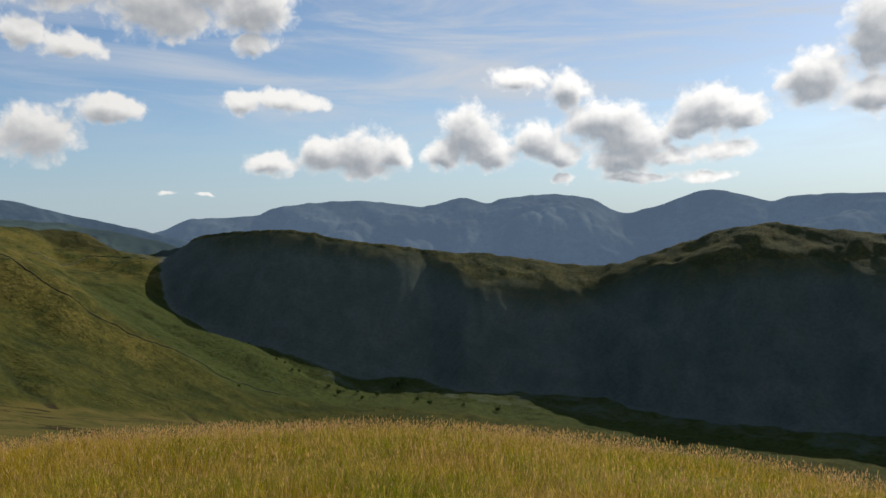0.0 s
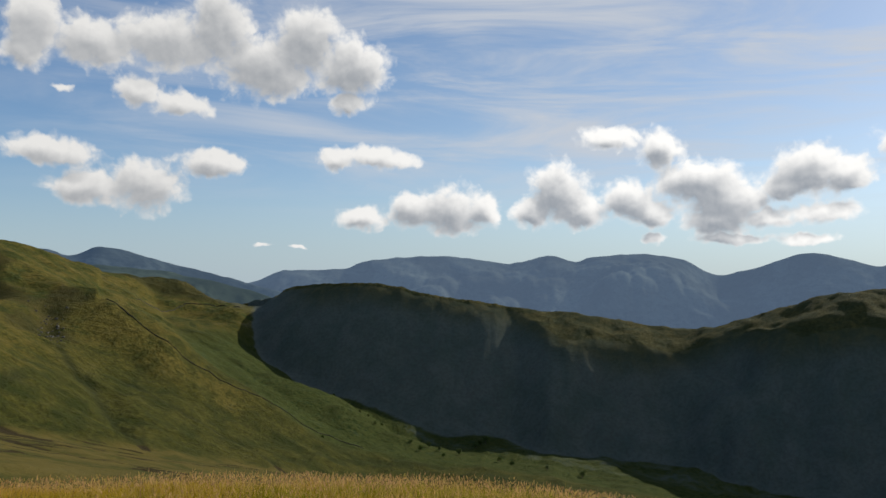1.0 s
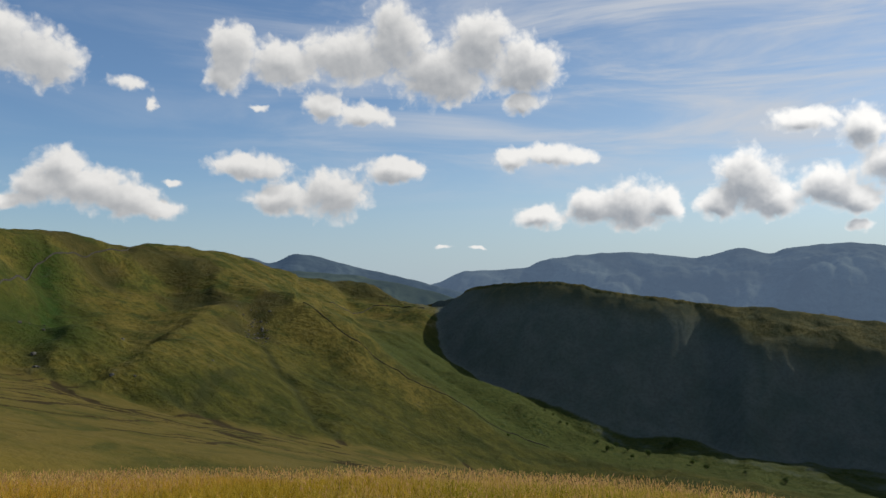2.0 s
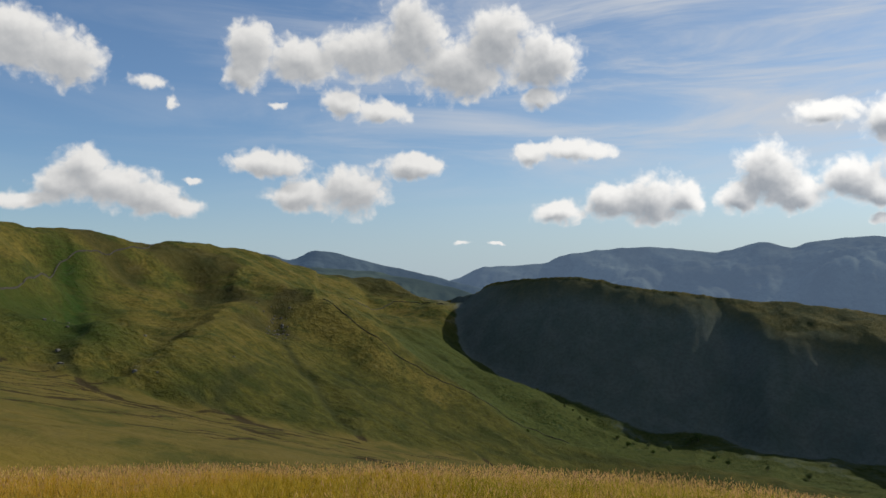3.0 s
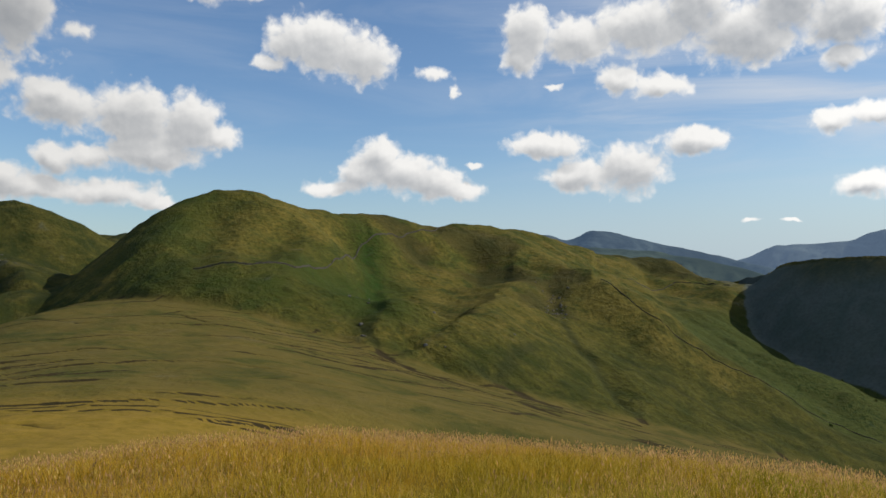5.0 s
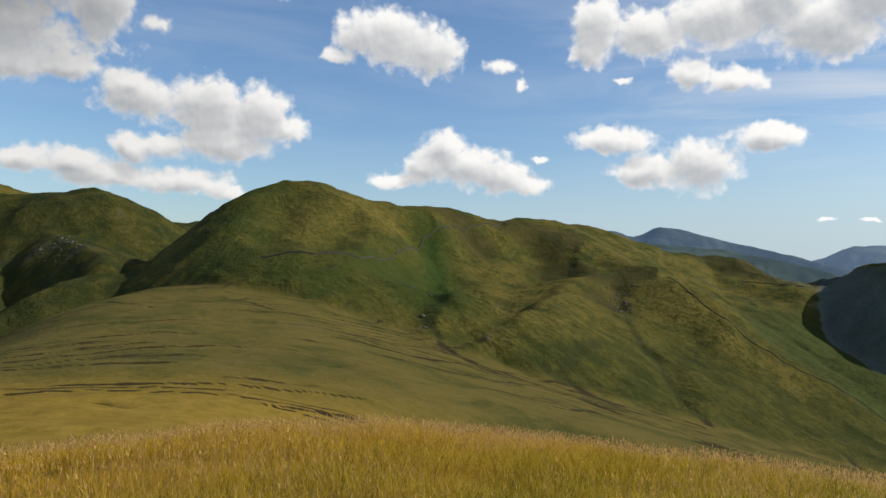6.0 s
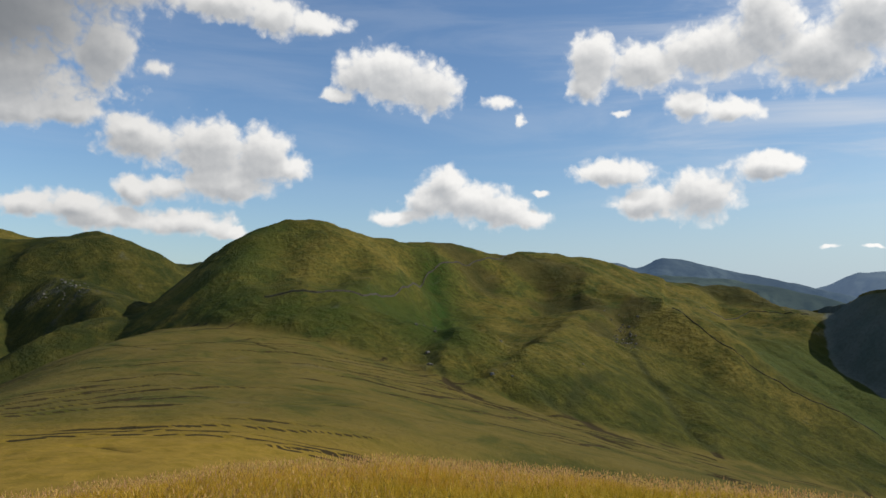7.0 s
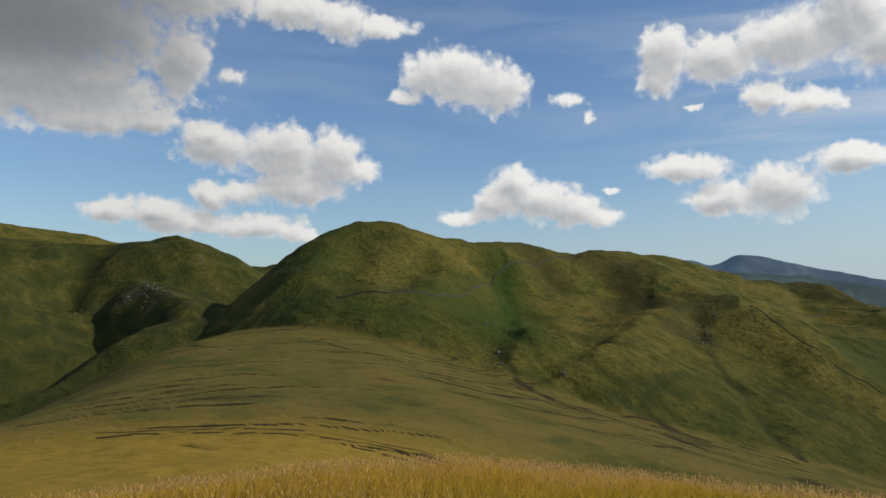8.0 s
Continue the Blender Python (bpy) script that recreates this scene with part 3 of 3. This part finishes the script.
    colour = mix(t, ramp(t, maths(t, "MULTIPLY_ADD", fine, 0.5, layer("peat")), 0.5, 0.85), colour, (0.034, 0.025, 0.011))
    open_turf = maths(t, "MULTIPLY", maths(t, "SUBTRACT", 1.0, maths(t, "MULTIPLY", face, 0.6)), maths(t, "SUBTRACT", 1.0, maths(t, "MAXIMUM", maths(t, "MULTIPLY", layer("meadow"), 0.75), maths(t, "MULTIPLY", layer("moor"), 0.55))))
    colour = mix(t, maths(t, "MULTIPLY", open_turf, ramp(t, fine, 0.42, 0.62, True, 0.0, 0.55)), colour, (0.03, 0.033, 0.009))
    colour = mix(t, maths(t, "MULTIPLY", open_turf, ramp(t, tufts, 0.52, 0.66, True, 0.0, 0.38)), colour, (0.02, 0.026, 0.008))
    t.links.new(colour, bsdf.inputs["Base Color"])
    bsdf.inputs["Roughness"].default_value = 0.95
    bsdf.inputs["Specular IOR Level"].default_value = 0.05
    bump = wire(t, "ShaderNodeBump", [("Strength", maths(t, "MULTIPLY", open_turf, 0.9)), ("Distance", 3.0), ("Height", maths(t, "ADD", maths(t, "MULTIPLY_ADD", tufts, 0.35, fine), mid))])
    t.links.new(bump.outputs[0], bsdf.inputs["Normal"])
    return m


view = np.arange(-38, 92, 0.18)
azimuths = np.concatenate([view, np.arange(92, 322, 2.0)])
radii = np.concatenate([[0.0], np.geomspace(0.6, 60, 90), np.geomspace(61, 150, 50), np.arange(151, 720, 1.3), np.arange(722, 1650, 4.2),
                        np.geomspace(1655, 2400, 60), np.geomspace(2440, 4900, 25)])
ground, gx, gy, gz = sheet("ground", azimuths, radii, land, True)
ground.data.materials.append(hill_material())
tagged(ground, "green and olive grassy fells with crags and a dark valley side", "ground", kind="structure")


def hazy_material(name, base, glow):
    m, t, bsdf, _ = material(name)
    pos = wire(t, "ShaderNodeNewGeometry").outputs["Position"]
    mid, fine = noise_node(t, pos, 0.004, 7, 0.68, 0.4), noise_node(t, pos, 0.03, 6, 0.7)
    colour = mix(t, ramp(t, mid, 0.4, 0.6), base, tuple(1.7 * c for c in base))
    colour = mix(t, ramp(t, fine, 0.45, 0.7, True, 0.0, 0.5), colour, tuple(0.5 * c for c in base))
    t.links.new(colour, bsdf.inputs["Base Color"])
    bump = wire(t, "ShaderNodeBump", [("Strength", 1.0), ("Distance", 7.0), ("Height", maths(t, "ADD", mid, maths(t, "MULTIPLY", fine, 0.4)))])
    t.links.new(bump.outputs[0], bsdf.inputs["Normal"])
    bsdf.inputs["Roughness"].default_value = 1.0
    bsdf.inputs["Specular IOR Level"].default_value = 0.0
    # no air is modelled: the blue haze of distance is painted as emission
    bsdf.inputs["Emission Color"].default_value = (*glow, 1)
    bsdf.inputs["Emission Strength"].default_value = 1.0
    return m


FAR_RANGE = curve([(40, 3900, 0.0), (24, 3900, 0.6), (20.1, 3900, 1.19), (17.8, 3900, 2.1), (13.8, 3900, 2.36), (11.4, 3900, 3.13), (5.6, 3900, 3.52), (1.5, 3900, 3.14), (-1.2, 3900, 3.76),
                   (-3.2, 3900, 3.35), (-4.6, 3900, 3.76), (-8.6, 3900, 3.98), (-10.7, 3900, 3.6), (-12.4, 3900, 2.79), (-13.6, 3900, 2.67),
                   (-15.8, 3900, 3.26), (-18.4, 3900, 4.12), (-20.3, 3900, 3.94), (-22.6, 3900, 3.27), (-24.4, 3900, 3.62), (-29.5, 3900, 3.63), (-36, 3900, 3.2), (-60, 3900, 3.0)])
BLUE_HILL = curve([(60, 3000, 2.0), (42, 3000, 2.6), (34.1, 3000, 2.87), (31.9, 3000, 2.54), (30, 3000, 3.16), (27.5, 3000, 2.79), (23.9, 3000, 1.91), (22.2, 3000, 1.55), (20.1, 3000, 1.1), (12, 3000, -1.0)])
LOW_HILL = curve([(50, 2500, 1.5), (34, 2500, 1.9), (29, 2500, 1.9), (25, 2500, 1.55), (21, 2500, 0.8), (14, 2500, -1.0)])


def range_of(line, slope, seed):
    def height(x, y):
        wx, wy = x + 60 * fractal(x, y, 500, 3, seed), y + 60 * fractal(x, y, 500, 3, seed + 9)
        d, side, z, along = nearest(x, y, line)
        spurs = ridged(wx, wy, 520, 4, seed + 3, 0.45)
        return z - slope * d * (1 + 0.45 * spurs) - step(0, 160, d) * 7 * ridged(wx, wy, 90, 3, seed + 5) + 3 * fractal(x, y, 60, 2, seed), {}
    return height


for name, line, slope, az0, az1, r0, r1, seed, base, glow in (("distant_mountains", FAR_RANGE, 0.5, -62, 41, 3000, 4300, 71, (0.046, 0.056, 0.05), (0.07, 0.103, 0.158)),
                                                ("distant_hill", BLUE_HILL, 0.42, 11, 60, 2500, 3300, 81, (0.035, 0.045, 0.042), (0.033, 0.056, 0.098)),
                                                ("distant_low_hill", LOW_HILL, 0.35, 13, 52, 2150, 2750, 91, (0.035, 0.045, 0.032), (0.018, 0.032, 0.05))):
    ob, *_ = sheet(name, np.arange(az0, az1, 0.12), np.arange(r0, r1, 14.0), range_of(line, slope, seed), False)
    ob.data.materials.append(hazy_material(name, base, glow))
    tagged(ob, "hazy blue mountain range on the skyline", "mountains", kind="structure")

# ---- meadow grass ----


def soup(name, verts, faces, mat, attrs=()):
    """One mesh out of many small pieces."""
    mesh = bpy.data.meshes.new(name)
    mesh.vertices.add(len(verts))
    mesh.vertices.foreach_set("co", verts.ravel().astype(np.float32))
    mesh.loops.add(faces.size)
    mesh.loops.foreach_set("vertex_index", faces.ravel().astype(np.int32))
    mesh.polygons.add(len(faces))
    mesh.polygons.foreach_set("loop_start", np.arange(0, faces.size, 3, dtype=np.int32))
    mesh.update(calc_edges=True)
    for key, value in attrs:
        mesh.attributes.new(key, "FLOAT", "POINT").data.foreach_set("value", value.ravel().astype(np.float32))
    mesh.materials.append(mat)
    return new(name, mesh)


def leaf_material(name, colours, through_light, rough=0.6, dry=0.0):
    """Thin leaves that let the sun shine through: three colours, mixed by patches of ground and from leaf to leaf."""
    m, t, bsdf, out_node = material(name)
    geo = wire(t, "ShaderNodeNewGeometry")
    patch, clump = noise_node(t, geo.outputs["Position"], 0.9, 3, 0.6), noise_node(t, geo.outputs["Position"], 4.5, 3, 0.6)
    colour = mix(t, ramp(t, patch, 0.4, 0.62), colours[0], colours[1])
    colour = mix(t, ramp(t, clump, 0.48, 0.34, True, 0.0, 0.6), colour, tuple(0.4 * c for c in colours[0]))
    west = ramp(t, wire(t, "ShaderNodeSeparateXYZ", [(0, geo.outputs["Position"])]).outputs[0], -1.0, -9.0, True, 0.0, dry)
    colour = mix(t, west, colour, (0.62, 0.345, 0.035))
    colour = mix(t, ramp(t, geo.outputs["Random Per Island"], 0.7, 0.97), colour, colours[2])
    colour = mix(t, ramp(t, geo.outputs["Random Per Island"], 0.4, 0.0, True, 0.0, 0.8), colour, tuple(0.3 * c for c in colours[0]))
    t.links.new(colour, bsdf.inputs["Base Color"])
    bsdf.inputs["Roughness"].default_value = rough
    bsdf.inputs["Specular IOR Level"].default_value = 0.12
    shine = wire(t, "ShaderNodeBsdfTranslucent", [(0, colour)])
    both = wire(t, "ShaderNodeMixShader", [(0, through_light), (1, bsdf.outputs[0]), (2, shine.outputs[0])])
    t.links.new(both.outputs[0], out_node.inputs[0])
    return m


def scatter(count, r0, r1, az0, az1, power=1.0):
    """Places over a stretch of the dome, thinning with distance."""
    r = (np.random.rand(count) * (r1 ** power - r0 ** power) + r0 ** power) ** (1 / power)
    a = np.radians(az0 + (az1 - az0) * np.random.rand(count))
    x, y = -np.sin(a) * r, np.cos(a) * r
    return x, y, land(x, y)[0], r


def blades(x, y, z, length, width, lean, tip=1.0):
    n = len(x)
    turn = np.random.rand(n) * 2 * np.pi
    face = np.random.rand(n) * 2 * np.pi
    lx, ly = np.cos(turn) * lean * length, np.sin(turn) * lean * length
    sx, sy = np.cos(face) * width / 2, np.sin(face) * width / 2
    v = np.zeros((n, 5, 3))
    for k, (f, w) in enumerate(((0, 1), (0, -1), (0.55, 0.8), (0.55, -0.8))):
        v[:, k, 0] = x + lx * f * f + sx * w
        v[:, k, 1] = y + ly * f * f + sy * w
        v[:, k, 2] = z + length * f - 0.01
    v[:, 4, 0], v[:, 4, 1], v[:, 4, 2] = x + lx, y + ly, z + length * (1 - 0.35 * lean)
    i = np.arange(n)[:, None, None] * 5
    tri = np.array([[0, 1, 3], [0, 3, 2], [2, 3, 4]])[None]
    return v.reshape(-1, 3), (i + tri).reshape(-1, 3)


def tufted(count, r0, r1, az0, az1, power, height, width, widen):
    x, y, z, r = scatter(count, r0, r1, az0, az1, power)
    tall = height * (1 + 0.5 * fractal(x, y, 0.7, 3, 201) + 0.25 * fractal(x, y, 2.6, 2, 203)) * (0.55 + 0.75 * np.random.rand(len(x)))
    return blades(x, y, z, tall, width + widen * r, 0.25 + 1.3 * np.random.rand(len(x)) ** 1.5)


def joined(pieces):
    verts, faces, base = [], [], 0
    for v, f in pieces:
        verts.append(v)
        faces.append(f + base)
        base += len(v)
    return np.vstack(verts), np.vstack(faces)


v, f = joined([tufted(270000, 3.0, 23.0, -38, 92, 1.3, 0.19, 0.0028, 0.00028), tufted(45000, 0.05, 8.0, 92, 322, 1.5, 0.22, 0.006, 0.0),
               tufted(12000, 0.05, 3.0, -38, 92, 1.5, 0.2, 0.006, 0.0), tufted(30000, 23.0, 90.0, 40, 92, 1.3, 0.28, 0.0, 0.0006)])
grass = soup("meadow_grass", v, f, leaf_material("grass_blade", ((0.21, 0.225, 0.004), (0.36, 0.255, 0.012), (0.6, 0.44, 0.07)), 0.5, 0.6, 0.75))
tagged(grass, "long yellow-green hill grass in the sun", "grass", kind="stuff")


def seed_heads(count):
    x, y, z, r = scatter(count, 3.0, 24.0, -38, 92, 2.2)
    keep = fractal(x, y, 3.0, 3, 211) > -0.3
    x, y, z, r = x[keep], y[keep], z[keep], r[keep]
    n = len(x)
    tall = 0.27 * (0.75 + 0.5 * np.random.rand(n))
    turn, lean = np.random.rand(n) * 6.283, 0.1 + 0.35 * np.random.rand(n)
    tx, ty, tz = x + np.cos(turn) * lean * tall, y + np.sin(turn) * lean * tall, z + tall
    w = 0.0008 + 0.00008 * r
    swell = 0.002 + 0.002 * np.random.rand(n) + 0.0002 * r
    size = 0.03 + 0.035 * np.random.rand(n)
    dx, dy = np.cos(turn + 1.5), np.sin(turn + 1.5)
    foot = tz - 0.05
    v = np.stack([np.stack([x - w, y, z], -1), np.stack([x + w, y, z], -1), np.stack([tx, ty, foot], -1), np.stack([tx, ty, foot], -1),
                  np.stack([tx + dx * swell, ty + dy * swell, foot + size * 0.45], -1),
                  np.stack([tx - dx * swell, ty - dy * swell, foot + size * 0.4], -1),
                  np.stack([tx + np.cos(turn) * 0.02, ty + np.sin(turn) * 0.02, foot + size], -1)], 1)
    i = np.arange(n)[:, None, None] * 7
    return v.reshape(-1, 3), (i + np.array([[0, 1, 2], [3, 4, 5], [4, 6, 5]])[None]).reshape(-1, 3)


v, f = seed_heads(75000)
heads = soup("grass_seed_heads", v, f, leaf_material("grass_seed", ((0.6, 0.37, 0.13), (0.62, 0.36, 0.18), (0.6, 0.44, 0.11)), 0.45, 0.8))
tagged(heads, "pinkish tan seed heads above the hill grass", "grass", kind="stuff")


# ---- dry stone walls, rocks and thorn trees on the slopes ----


def part(name, bm, mat, parent=None, label=""):
    mesh = bpy.data.meshes.new(name)
    bm.to_mesh(mesh)
    bm.free()
    mesh.materials.append(mat)
    ob = new(name, mesh)
    ob.parent = parent
    if label:
        tagged(ob, label)
    return ob


def stone_material(name, dark, pale):
    m, t, bsdf, _ = material(name)
    pos = wire(t, "ShaderNodeTexCoord").outputs["Object"]
    big, fine = noise_node(t, pos, 0.6, 5, 0.6), noise_node(t, pos, 4.0, 6, 0.7)
    colour = mix(t, ramp(t, big, 0.35, 0.65), dark, pale)
    colour = mix(t, ramp(t, fine, 0.5, 0.75, True, 0.0, 0.6), colour, (0.06, 0.065, 0.03))
    t.links.new(colour, bsdf.inputs["Base Color"])
    bsdf.inputs["Roughness"].default_value = 0.95
    bsdf.inputs["Specular IOR Level"].default_value = 0.1
    bump = wire(t, "ShaderNodeBump", [("Strength", 0.8), ("Distance", 0.3), ("Height", fine)])
    t.links.new(bump.outputs[0], bsdf.inputs["Normal"])
    return m


WALL_STONE = stone_material("wall_stone", (0.035, 0.032, 0.026), (0.07, 0.066, 0.055))
ROCK = stone_material("fell_rock", (0.06, 0.058, 0.05), (0.17, 0.165, 0.15))


def dry_stone_wall(bends, tall, label):
    """A battered wall with a rough cope, draped over the land in short lengths."""
    spots = []
    for (a0, d0), (a1, d1) in zip(bends, bends[1:]):
        p, q = Vector(spot(a0, d0, 0)[:2]), Vector(spot(a1, d1, 0)[:2])
        count = max(2, int((q - p).length / 3))
        spots += [p.lerp(q, k / count) for k in range(count)]
    xs, ys = np.array([q[0] for q in spots]), np.array([q[1] for q in spots])
    xs, ys = xs + 1.2 * fractal(xs, ys, 25, 2, 301), ys + 1.2 * fractal(xs, ys, 25, 2, 302)
    zs = land(xs, ys)[0]
    bm = bmesh.new()
    rings = []
    for k in range(len(xs)):
        j = min(k + 1, len(xs) - 1)
        i = max(k - 1, 0)
        along = Vector((xs[j] - xs[i], ys[j] - ys[i], 0)).normalized()
        out_ = Vector((-along.y, along.x, 0))
        top = tall * (1 + 0.25 * random.random()) - (0.8 * tall if random.random() < 0.05 else 0)
        base = Vector((xs[k], ys[k], zs[k]))
        rings.append([bm.verts.new(base + out_ * s_ + Vector((0, 0, h_))) for s_, h_ in
                      ((-0.5, -1.5), (-0.34, top * 0.85), (-0.22, top), (0.22, top + 0.06), (0.34, top * 0.85), (0.5, -1.5))])
    for a_, b_ in zip(rings, rings[1:]):
        for k in range(5):
            bm.faces.new((a_[k], a_[k + 1], b_[k + 1], b_[k]))
    for end_ in (rings[0], rings[-1]):
        bm.faces.new(end_)
    bmesh.ops.recalc_face_normals(bm, faces=bm.faces)
    return tagged(part("dry_stone_wall", bm, WALL_STONE), label, "stone wall")


dry_stone_wall([(58.5, 722), (54.8, 719), (51.6, 740), (48.4, 854), (46.8, 968), (44.35, 1034), (41.9, 1100), (40.8, 1150)], 1.2,
               "long grey dry stone wall climbing the grassy hill flank")
dry_stone_wall([(29.5, 990), (28.0, 944), (26.1, 914), (24.2, 902), (20.5, 896), (17.0, 918), (14.0, 936), (11.5, 925)], 0.6,
               "dark dry stone wall running down the spur to the valley")
dry_stone_wall([(27.6, 1290), (25.5, 1420), (24.4, 1460), (22.3, 1484), (20.6, 1470)], 1.0, "distant dry stone wall across the valley head")


def boulder(seed):
    bm = bmesh.new()
    bmesh.ops.create_icosphere(bm, subdivisions=3, radius=1.0)
    for v_ in bm.verts:
        n_ = v_.co.normalized()
        cut = 1.0 + 0.35 * noise.noise(n_ * 1.3 + Vector((seed * 7.1, 0, 0))) + 0.16 * noise.noise(n_ * 3.7 + Vector((0, seed * 3.3, 0)))
        v_.co = n_ * cut
        v_.co.x = max(min(v_.co.x, 0.8), -0.85)
        v_.co.y = max(min(v_.co.y, 0.9), -0.75)
        v_.co.z = 0.75 * min(v_.co.z, 0.72)
    return part("boulder", bm, ROCK)


def strew(kind, az, dist, size, turn, tall=1.0):
    x_, y_, _ = spot(az, dist, 0)
    z_ = float(land(np.array([x_]), np.array([y_]))[0][0])
    kind.scale = (size, size * 0.8, size * 0.8 * tall)
    return copy_thing(kind, pose(x_, y_, z_ + 0.12 * size, 0, 0, turn))


for shape in range(3):
    kind = boulder(shape + 1)
    tagged(kind, "weathered grey crag boulder bedded in hill grass", "boulder", "boulders on the crags")
    x_, y_, _ = spot(33.0 - shape * 0.6, 930 + 20 * shape, 0)
    kind.location = (x_, y_, float(land(np.array([x_]), np.array([y_]))[0][0]) + 0.4)
    kind.scale = (1.9, 1.5, 1.4)
    for k in range(26):
        if k < 13:  # the crag on the spur
            az, dist, size = random.gauss(32.8, 0.55), random.uniform(855, 985), random.uniform(0.7, 1.9)
        elif k < 22:  # pale crags on the hill across the side valley
            az, dist, size = random.choice((70.3, 71.2, 71.8, 72.6, 76.0)) + random.gauss(0, 0.3), random.uniform(1020, 1130), random.uniform(0.8, 2.2)
        else:  # by the stream and lower down
            az, dist, size = random.choice((46.9, 46.6, 36.1, 41.8)) + random.gauss(0, 0.4), random.choice((614, 640, 690, 770)), random.uniform(1.0, 2.4)
        strew(kind, az, dist, size, random.uniform(0, 360), random.uniform(0.8, 1.6))
    kind.scale = (1.9, 1.5, 1.4)


def cone(bm, p, q, r0, r1, sides=7):
    axis = (q - p).normalized()
    u = axis.orthogonal().normalized()
    w_ = axis.cross(u)
    rings = [[bm.verts.new(c + (u * math.cos(6.2832 * k / sides) + w_ * math.sin(6.2832 * k / sides)) * r_) for k in range(sides)]
             for c, r_ in ((p, r0), (q, r1))]
    for k in range(sides):
        bm.faces.new((rings[0][k], rings[0][(k + 1) % sides], rings[1][(k + 1) % sides], rings[1][k]))


def bark_material():
    m, t, bsdf, _ = material("bark")
    pos = wire(t, "ShaderNodeTexCoord").outputs["Object"]
    t.links.new(mix(t, noise_node(t, pos, 5.0, 5, 0.7), (0.05, 0.04, 0.03), (0.14, 0.12, 0.1)), bsdf.inputs["Base Color"])
    bsdf.inputs["Roughness"].default_value = 0.95
    return m


LEAVES = leaf_material("thorn_leaf", ((0.05, 0.09, 0.018), (0.07, 0.1, 0.02), (0.1, 0.12, 0.03)), 0.3)
BARK = bark_material()


def thorn_tree(seed):
    rng = random.Random(seed)
    tree = new("thorn_tree")
    bm = bmesh.new()
    fork = Vector((0.2, 0.1, 2.2))
    cone(bm, Vector((0, 0, -0.6)), fork, 0.3, 0.2)
    tips = []
    for k in range(7):
        a = k * 0.9 + rng.random()
        tip = fork + Vector((math.cos(a) * rng.uniform(1.0, 2.6), math.sin(a) * rng.uniform(1.0, 2.6), rng.uniform(1.2, 3.8)))
        cone(bm, fork - Vector((0, 0, 0.4)), tip, 0.13, 0.04, 5)
        tips.append(tip)
    part("trunk", bm, BARK, tree)
    bm = bmesh.new()
    for tip in tips + [fork + Vector((0, 0, 3.0)), fork + Vector((0.6, -0.5, 2.2))]:
        for _ in range(110):
            c = tip + Vector((rng.gauss(0, 0.95), rng.gauss(0, 0.95), rng.gauss(0, 0.75)))
            u = Vector((rng.gauss(0, 1), rng.gauss(0, 1), rng.gauss(0, 1))).normalized()
            w_ = u.orthogonal().normalized()
            s_ = rng.uniform(0.2, 0.42)
            bm.faces.new([bm.verts.new(c + d_) for d_ in (u * s_, w_ * s_ * 0.6, -u * s_, -w_ * s_ * 0.6)])
    part("crown", bm, LEAVES, tree, "small uneven dark green leaves")
    return tagged(tree, "low dark green thorn tree on the valley floor", "tree", "thorn trees in the valley")


TREES = ((2.9, 1090, 1.5), (9.2, 1015, 0.6), (10.4, 1034, 0.7), (11.4, 1062, 0.6), (5.9, 960, 0.8), (1.0, 985, 1.0), (-1.5, 960, 0.9), (-4.0, 974, 1.1),
         (12.8, 1088, 0.6), (13.9, 1120, 0.6), (7.6, 980, 1.0), (3.6, 1075, 1.0), (10.9, 1020, 0.7), (8.3, 1000, 0.8), (12.0, 1050, 0.6), (14.6, 905, 0.6), (7.0, 1010, 1.0), (6.2, 1005, 0.9), (4.8, 1000, 1.2), (3.3, 1082, 1.1), (1.9, 1000, 1.0))
grown = [thorn_tree(5), thorn_tree(9)]
for k, (az, dist, size) in enumerate(TREES):
    x_, y_, _ = spot(az, dist, 0)
    z_ = float(land(np.array([x_]), np.array([y_]))[0][0])
    if k < 2:
        grown[k].matrix_basis = pose(x_, y_, z_, 0, 0, 40 * k) @ Matrix.Scale(size, 4)
    else:
        twin = copy_thing(grown[k % 2], pose(x_, y_, z_, 0, 0, 67 * k))
        twin.scale = (size, size, size)
